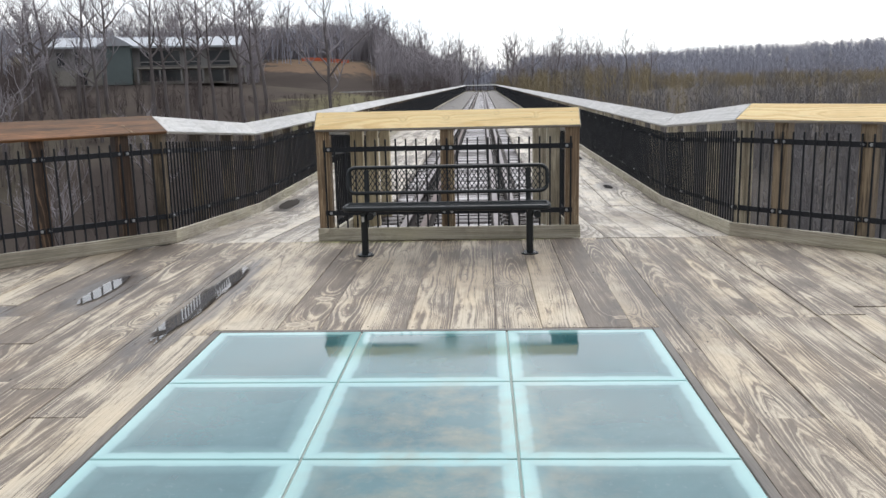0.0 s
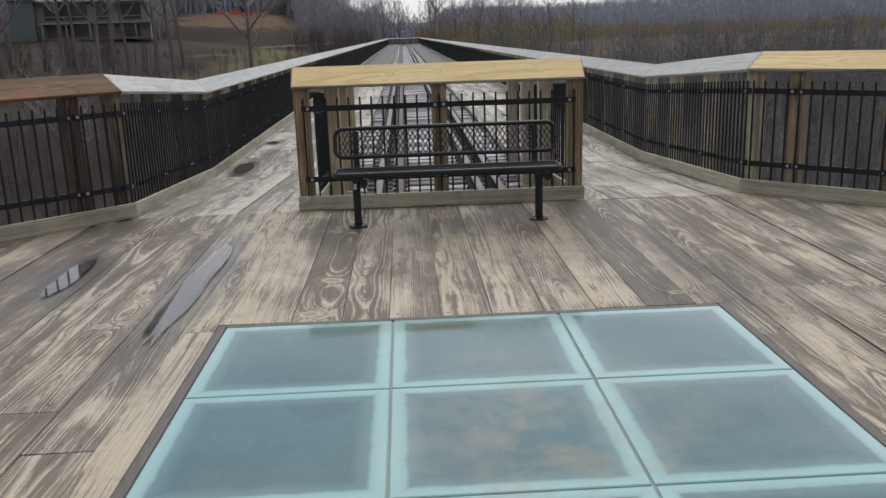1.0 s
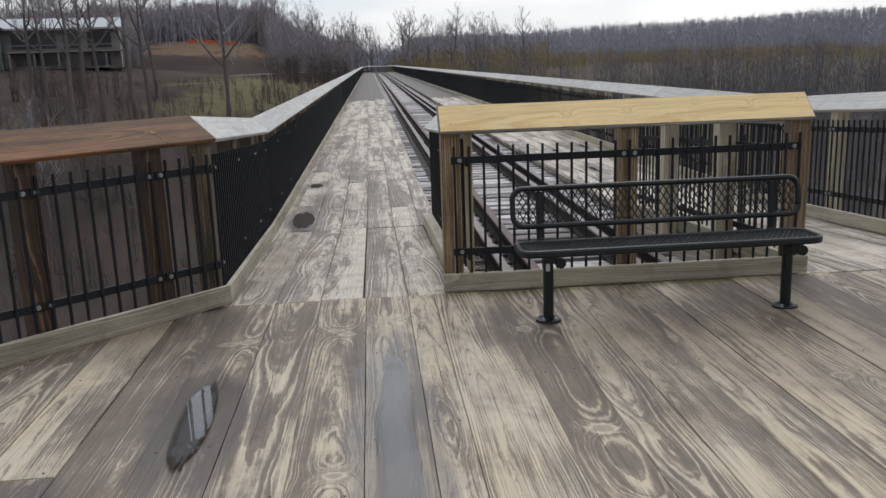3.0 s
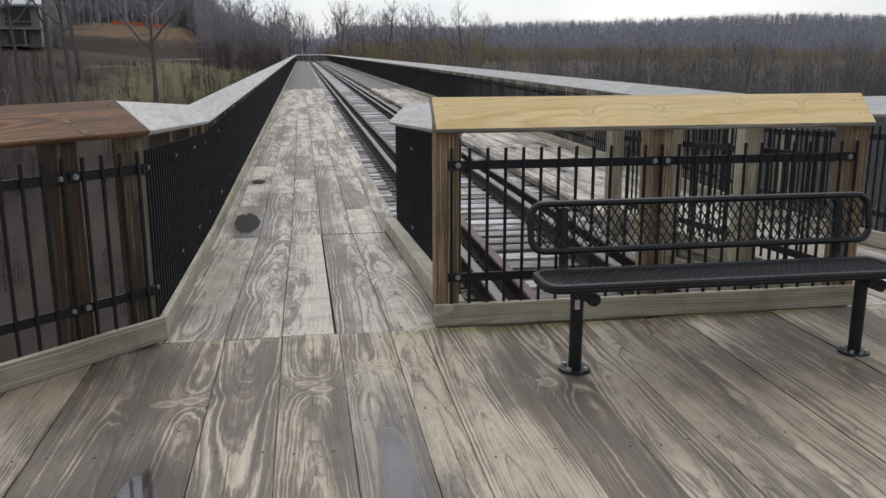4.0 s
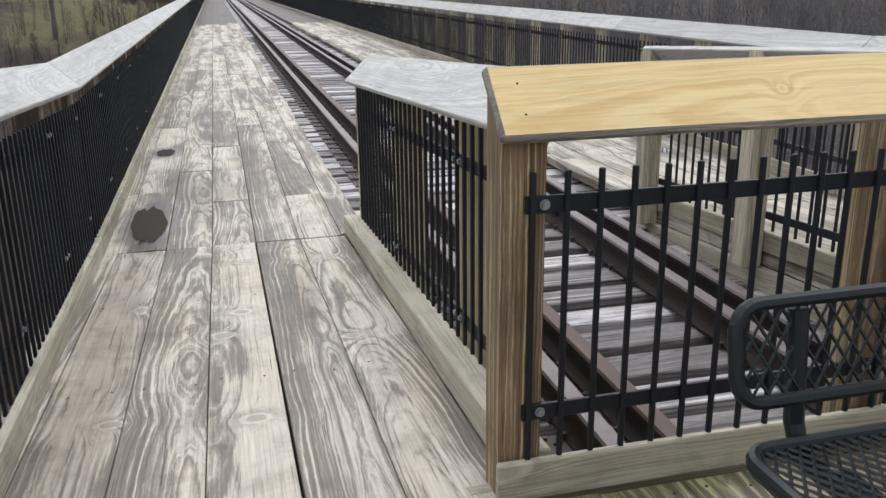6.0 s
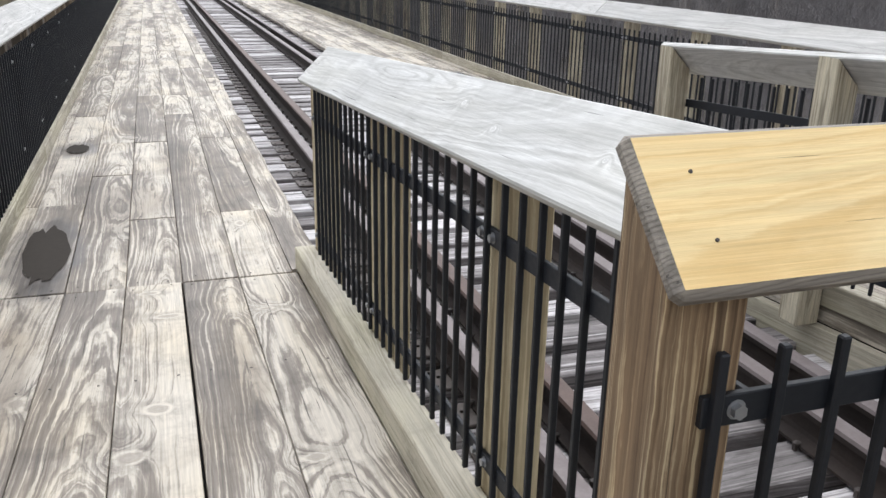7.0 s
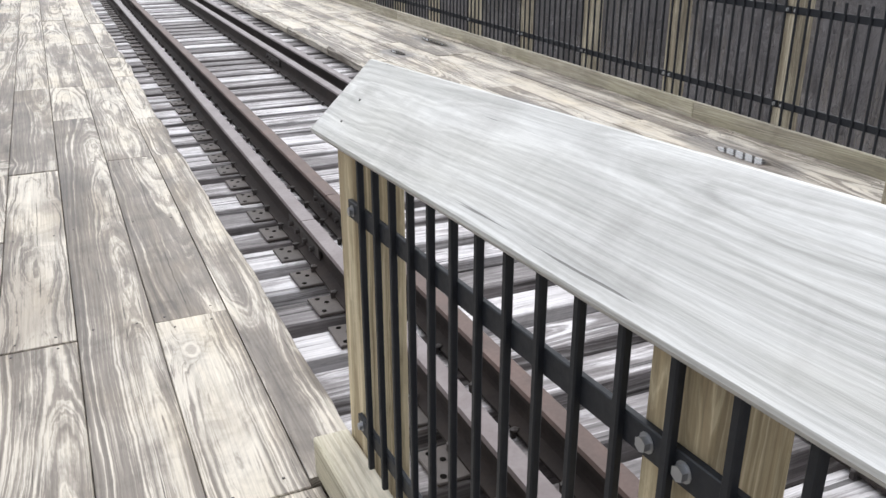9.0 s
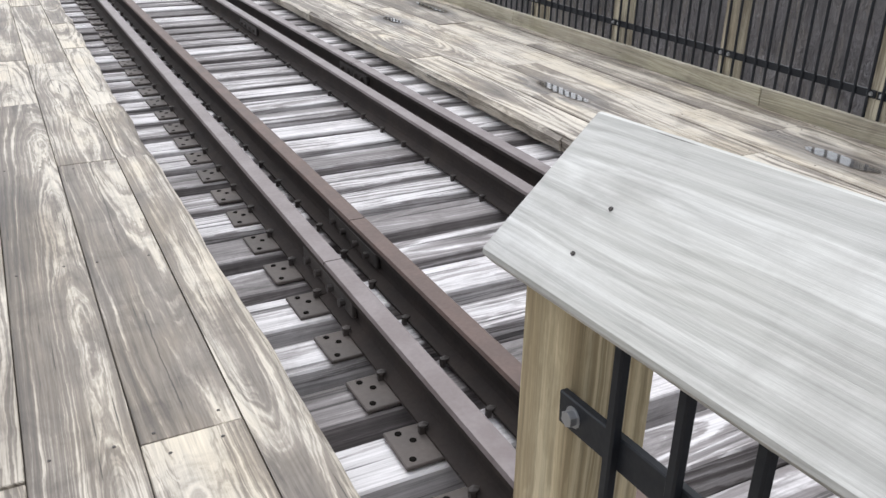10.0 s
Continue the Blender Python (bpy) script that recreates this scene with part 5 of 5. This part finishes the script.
blades("valley_woods", "grey leafless woods on the valley floor below the bridge", VALLEY, spots, 210, 0.15, 0.003)


# ---- building on the hill ----
def visitor_centre():
    top = thing("visitor_centre", "two-storey timber-clad building with a pale metal roof", "building", at=(-58.8, 150, land(-58.8, 150) - 0.5))
    top.rotation_euler, top.scale = (0, 0, radians(14)), (0.93, 0.93, 0.9)

    def bit(name, lo, hi, mat, parent=top, label=""):
        bm = bmesh.new()
        add_box(bm, lo, hi)
        return part(name, bm, mat, parent, label=label)

    wall = bit("wall", (-17, 0, 0), (17, 12, 7.2), SIDING)
    bit("lower_wall", (-16, -0.15, 0), (16.2, 0.1, 2.9), CONCRETE)
    bm = bmesh.new()
    vs = [bm.verts.new(v) for v in ((-17.8, -1.6, 6.9), (17.8, -1.6, 6.9), (17.8, 13, 9.4), (-17.8, 13, 9.4), (-17.8, -1.6, 7.25), (17.8, -1.6, 7.25), (17.8, 13, 9.75), (-17.8, 13, 9.75))]
    for f in ((0, 1, 2, 3), (7, 6, 5, 4), (0, 4, 5, 1), (1, 5, 6, 2), (2, 6, 7, 3), (3, 7, 4, 0)):
        bm.faces.new([vs[i] for i in f])
    bmesh.ops.recalc_face_normals(bm, faces=bm.faces)
    part("roof", bm, ROOF, top, label="pale standing-seam metal roof")
    bay = bit("gable_bay", (-7.5, -2.2, 0), (-2.2, 2, 7.4), SLATE, label="slate-green gabled bay")
    bm = bmesh.new()
    a = [bm.verts.new(v) for v in ((-8.1, -2.8, 7.3), (-4.85, -2.8, 9.3), (-1.6, -2.8, 7.3))]
    b = [bm.verts.new(v) for v in ((-8.1, 5, 7.3), (-4.85, 5, 9.3), (-1.6, 5, 7.3))]
    bm.faces.new(a)
    bm.faces.new(b[::-1])
    for i in range(3):
        bm.faces.new((a[i], b[i], b[(i + 1) % 3], a[(i + 1) % 3]))
    bmesh.ops.recalc_face_normals(bm, faces=bm.faces)
    part("gable_roof", bm, ROOF, bay)
    for x0, x1, z0, z1 in ((-15.5, -14.2, 3.8, 6.2), (-12.3, -11.0, 3.8, 6.2), (-0.8, 6.4, 3.6, 6.4), (7.6, 10.2, 3.6, 6.4), (11.6, 15.6, 3.6, 6.4), (-0.6, 6.4, 0.6, 2.7), (7.8, 10.4, 0.4, 2.6), (11.8, 15.2, 0.4, 2.6), (-11.6, -10.6, 0.2, 2.4)):
        w = bit("window", (x0 - 0.15, -0.22, z0 - 0.15), (x1 + 0.15, -0.02, z1 + 0.15), SIDING)
        bit("pane", (x0, -0.26, z0), (x1, -0.2, z1), PANE, w)
    deck = bit("balcony", (-1.5, -3.0, 2.9), (18.6, -0.1, 3.2), CONCRETE)
    for i in range(6):
        x = -1.2 + 3.9 * i
        bit("balcony_post", (x, -2.9, 0), (x + 0.3, -2.6, 2.9), SIDING, deck)
    bit("balcony_rail", (-1.5, -3.0, 4.1), (18.6, -2.9, 4.25), SIDING, deck)


visitor_centre()

# approach fence by the bridge's end
fence = thing("approach_fence", "pale timber fence curving to the bridge's end", "fence")
ends = [(-3.2, 178.0), (-12, 176.5), (-22, 172.5), (-31, 167.0), (-38, 160.0)]
for (x0, y0), (x1, y1) in zip(ends, ends[1:]):
    a, b = Vector((x0, y0, 0.55 - 0.012 * abs(x0))), Vector((x1, y1, 0.55 - 0.012 * abs(x1)))
    board("fence_rail", ((b - a).length, 0.3, 0.18), SILVER, frame_on((a + b) / 2, b - a), fence, 0.0)
    for f in (0.0, 0.25, 0.5, 0.75):
        p = a.lerp(b, f)
        g = land(p.x, p.y)
        board("fence_post", (0.2, 0.2, round(max(p.z - g, 0.4), 1) + 0.2), POST, pose(p.x, p.y, p.z - (round(max(p.z - g, 0.4), 1) + 0.2) / 2), fence, 0.0)


# orange barrier along the top of the cleared bank
barrier = thing("safety_fence", "orange plastic safety fence on the cleared bank", "fence")
marks = [Vector((-48 + 2.6 * i, 231 + 0.9 * math.sin(i), 0)) for i in range(6)]
for p in marks:
    p.z = land(p.x, p.y)
for p, q in zip(marks, marks[1:]):
    up = Vector((0, 0, 0.6))
    board("barrier_panel", (round((q - p).length, 1), 0.06, 0.9), ORANGE, frame_on((p + q) / 2 + up, q - p), barrier, 0.0)
for p in marks:
    board("barrier_post", (0.09, 0.09, 1.6), SIDING, pose(p.x, p.y, p.z + 0.5), barrier, 0.0)


# ---- deck planks ----
rng = random.Random(7)
THICK = 0.11
platform = thing("platform_deck", "weathered grey-brown timber platform planks, damp in places", "deck", kind="structure")
left_deck = thing("walkway", "bleached timber walkway planks beside the track", "walkway", "walkways", "structure")
right_deck = thing("walkway", "bleached timber walkway planks beside the track", "walkway", "walkways", "structure")


def nails(parent, m, wide, length):
    """Rusty nail heads over each joist."""
    nb = STORE.get("deck_nail")
    if nb is None:
        b2 = bmesh.new()
        bmesh.ops.create_cone(b2, cap_ends=True, segments=7, radius1=0.0065, radius2=0.0055, depth=0.003)
        nb = STORE["deck_nail"] = bpy.data.meshes.new("nail")
        b2.to_mesh(nb)
        b2.free()
        nb.materials.append(PLATE)
    for y in steps(-length / 2 + 0.06, length / 2 - 0.06, 1.3):
        for x in (-wide * 0.3, wide * 0.28):
            part("nail", nb, PLATE, parent, m @ pose(x + rng.uniform(-0.02, 0.02), y + rng.uniform(-0.025, 0.025), THICK / 2 + 0.0005))


def plank(parent, x0, x1, y0, y1, mat, gap=0.004):
    """One plank along y, on the flat or on the ramp."""
    za, zb = deck_z(y0), deck_z(y1)
    lift, roll = rng.uniform(-0.005, 0.005), rng.uniform(-0.6, 0.6)
    a, b = Vector(((x0 + x1) / 2, y0, za)), Vector(((x0 + x1) / 2, y1, zb))
    size = (round(x1 - x0 - gap, 3), round((b - a).length - 0.005, 2), THICK)
    m = frame_on((a + b) / 2 + Vector((0, 0, lift - THICK / 2)), Vector((1, 0, 0)), Vector((0, -(zb - za), y1 - y0))) @ pose(0, 0, 0, 0, roll, 0)
    ob = board("plank", size, mat, m, parent, 0.0035 if gap > 0.003 else 0.002)
    if y1 < 19 and y0 > 2.0 and abs(a.x) < 3.6:
        nails(parent, m, x1 - x0, (b - a).length)
    return ob


def wane_plank(parent, x0, x1, y0, y1, side):
    """An edge plank whose free edge still follows the tree's own outline."""
    bm = bmesh.new()
    n, cx, cy = 36, (x0 + x1) / 2, (y0 + y1) / 2
    h = (x1 - x0) / 2
    seed = rng.uniform(0, 50)
    rows = []
    for k in range(n + 1):
        y = (y0 + 0.003) + (y1 - y0 - 0.006) * k / n
        w = h + 0.022 * noise.noise((seed, y * 1.3, 0)) + 0.012 * noise.noise((seed, y * 5.0, 3))
        bark = 0.035 + 0.03 * noise.noise((seed, y * 1.9, 7))
        free, fixed = w * side, -(h - 0.0025) * side
        rows.append([bm.verts.new((fixed, y - cy, 0)), bm.verts.new((free - max(bark, 0.008) * side, y - cy, 0)), bm.verts.new((free, y - cy, -0.012 - 0.5 * max(bark, 0.0))), bm.verts.new((free - 0.02 * side, y - cy, -THICK)), bm.verts.new((fixed, y - cy, -THICK))])
    for r0, r1 in zip(rows, rows[1:]):
        for k in range(5):
            bm.faces.new((r0[k], r0[(k + 1) % 5], r1[(k + 1) % 5], r1[k]))
    bm.faces.new(rows[0])
    bm.faces.new(rows[-1])
    bmesh.ops.recalc_face_normals(bm, faces=bm.faces)
    part("plank", bm, WALKWAY, parent, pose(cx, cy, -DROP + rng.uniform(-0.003, 0.003)))


gx0, gx1, gy0 = GX - 1.5 * PW - 0.054, GX + 1.5 * PW + 0.054, GY + 0.054
cuts = [-1.36, -1.655, -1.955, -2.277, -2.60, -2.94] + [-2.94 - 0.325 * i for i in range(1, 9)] + [-1.05, -0.75, -0.47, -0.16, 0.14, 0.45, 0.76, 1.06] + [1.36 + 0.325 * i for i in range(13)]
cuts = [c for c in cuts if not (gx0 - 0.12 < c < gx0 + 0.12 or gx1 - 0.12 < c < gx1 + 0.12)] + [gx0, gx1]
cuts.sort()
for x0, x1 in zip(cuts, cuts[1:]):
    far = max(abs(x0), abs(x1))
    near = min(abs(x0), abs(x1))
    top_y = RAMP0 if near < KINK_X - 0.05 else KINK + KINK_X - near + 0.1
    if near > 5.6:
        continue
    y = top_y
    while y > -6.0:
        step = rng.uniform(2.3, 5.0) if y < 4.0 or near > 1.5 else 3.4
        y1 = max(y - step, -6.0)
        if gx0 - 0.01 < (x0 + x1) / 2 < gx1 + 0.01:
            if y > gy0:
                y1 = max(y1, gy0)
                if y1 - gy0 < 0.4:
                    y1 = gy0
            elif y > GY - 5 * PL - 0.05:
                y = GY - 5 * PL - 0.054
                continue
        if y - y1 > 0.02:
            plank(platform, x0, x1, y1, y, DECK, 0.002)
        y = y1

for sx, deck in ((-1, left_deck), (1, right_deck)):
    edges = [sx * v for v in (1.33, 1.65, 1.97, 2.285, 2.61, 2.94, SIDE + 0.14)]
    starts = ((16.5,), (13.72, 16.5, 19.2), (17.93, 19.4), (13.7, 16.4, 19.4), (15.06, 16.4, 20.1), (14.2, 18.0)) if sx < 0 else ((15.8,), (14.5, 18.2), (16.7, 20.0), (15.0, 17.6), (15.9, 19.5), (15.3, 18.3))
    tread = [(sx * (1.117 if sx < 0 else 1.3), sx * 1.33)] + list(zip(edges, edges[1:]))
    bm_far = bmesh.new()
    for c, (p, q) in enumerate(tread):
        x0, x1 = min(p, q), max(p, q)
        if c == 1:
            plank(deck, min(sx * EDGE, q), max(sx * EDGE, q), RAMP0, RAMP1, WALKWAY)
        elif c > 1:
            plank(deck, x0, x1 - (0.008 if c == 3 and sx < 0 else 0.0), RAMP0, RAMP1, WALKWAY)
        joints = list(starts[min(c, len(starts) - 1)])
        y = RAMP1 if c else RAMP1 + 0.04
        while y < END:
            y1 = joints.pop(0) if joints else min(y + rng.choice((1.25, 2.0, 2.44, 3.05, 3.66, 4.2)), END)
            xa, xb = x0, x1
            if c == 0 and y < 36:
                wane_plank(deck, xa, xb, y, y1, -sx)
            elif y < 46:
                plank(deck, xa, xb, y, y1, WALKWAY)
            else:
                add_box(bm_far, (xa + 0.003, y + 0.003, -DROP - THICK), (xb - 0.003, y1, -DROP + rng.uniform(-0.003, 0.003)))
            y = y1
    tagged(part("far_planks", bm_far, WALKWAY, deck), "bleached planks", kind="stuff")


# ---- puddles ----
def puddle(x, y, wide, length, seed, label="shallow rainwater puddle on the deck planks", mat=PUDDLE, comb=0.14):
    """A thin sheet of water. Its sides follow the grain and its ends run out in uneven tongues."""
    r = random.Random(seed)
    bm = bmesh.new()
    nx, ny, ph = 18, 26, r.uniform(0, 50)
    grid, depth = [], []
    for i in range(nx + 1):
        u = -1 + 2 * i / nx
        round_off = math.sqrt(max(1 - abs(u) ** 2.2, 0.0))
        top_y = length / 2 * (round_off * (1 - comb) + comb * (0.6 + 0.9 * noise.noise((u * 4.0, ph, 0))) * round_off)
        low_y = -length / 2 * (round_off * (1 - comb) + comb * (0.6 + 1.3 * noise.noise((u * 7.0, ph, 5))) * round_off)
        col = []
        for j in range(ny + 1):
            v = low_y + (top_y - low_y) * j / ny
            sway = 0.16 * wide * noise.noise((ph, v * 1.6, 2)) + 0.07 * wide * noise.noise((ph, v * 6.0, 9 + (1 if u > 0 else 0))) * abs(u)
            rim = min(1 - abs(u), 1.6 * (1 - abs(2 * j / ny - 1)))
            depth.append(smooth(0.0, 0.55, rim * (1 + 0.8 * noise.noise((u * 5, v * 7, ph)))))
            col.append(bm.verts.new((wide / 2 * u * (1 + 0.25 * noise.noise((ph, v * 1.1, 4 if u > 0 else 8))) + sway, v, 0.0)))
        grid.append(col)
    for c0, c1 in zip(grid, grid[1:]):
        for j in range(ny):
            bm.faces.new((c0[j], c1[j], c1[j + 1], c0[j + 1]))
    ob = part("puddle", bm, mat, None, pose(x, y, deck_z(y) + 0.0085))
    ob.data.attributes.new("depth", "FLOAT", "POINT").data.foreach_set("value", depth)
    return tagged(ob, label, "puddle", "puddles on the deck")


puddle(-1.81, 5.9, 0.19, 2.6, 1)
puddle(-2.77, 6.24, 0.17, 1.1, 2)
puddle(-3.9, 5.96, 0.16, 0.3, 3)
puddle(-2.79, 13.07, 0.29, 1.2, 4, "dark wet hollow worn into the walkway planks", KNOT, 0.3)
puddle(-2.80, 16.2, 0.21, 0.42, 5, "small dark wet hollow in the walkway planks", KNOT, 0.3)
puddle(1.93, 16.7, 0.13, 0.75, 6)
puddle(2.58, 14.68, 0.17, 0.6, 7)
puddle(2.69, 20.5, 0.16, 0.8, 8)
puddle(1.94, 19.9, 0.12, 0.4, 9)
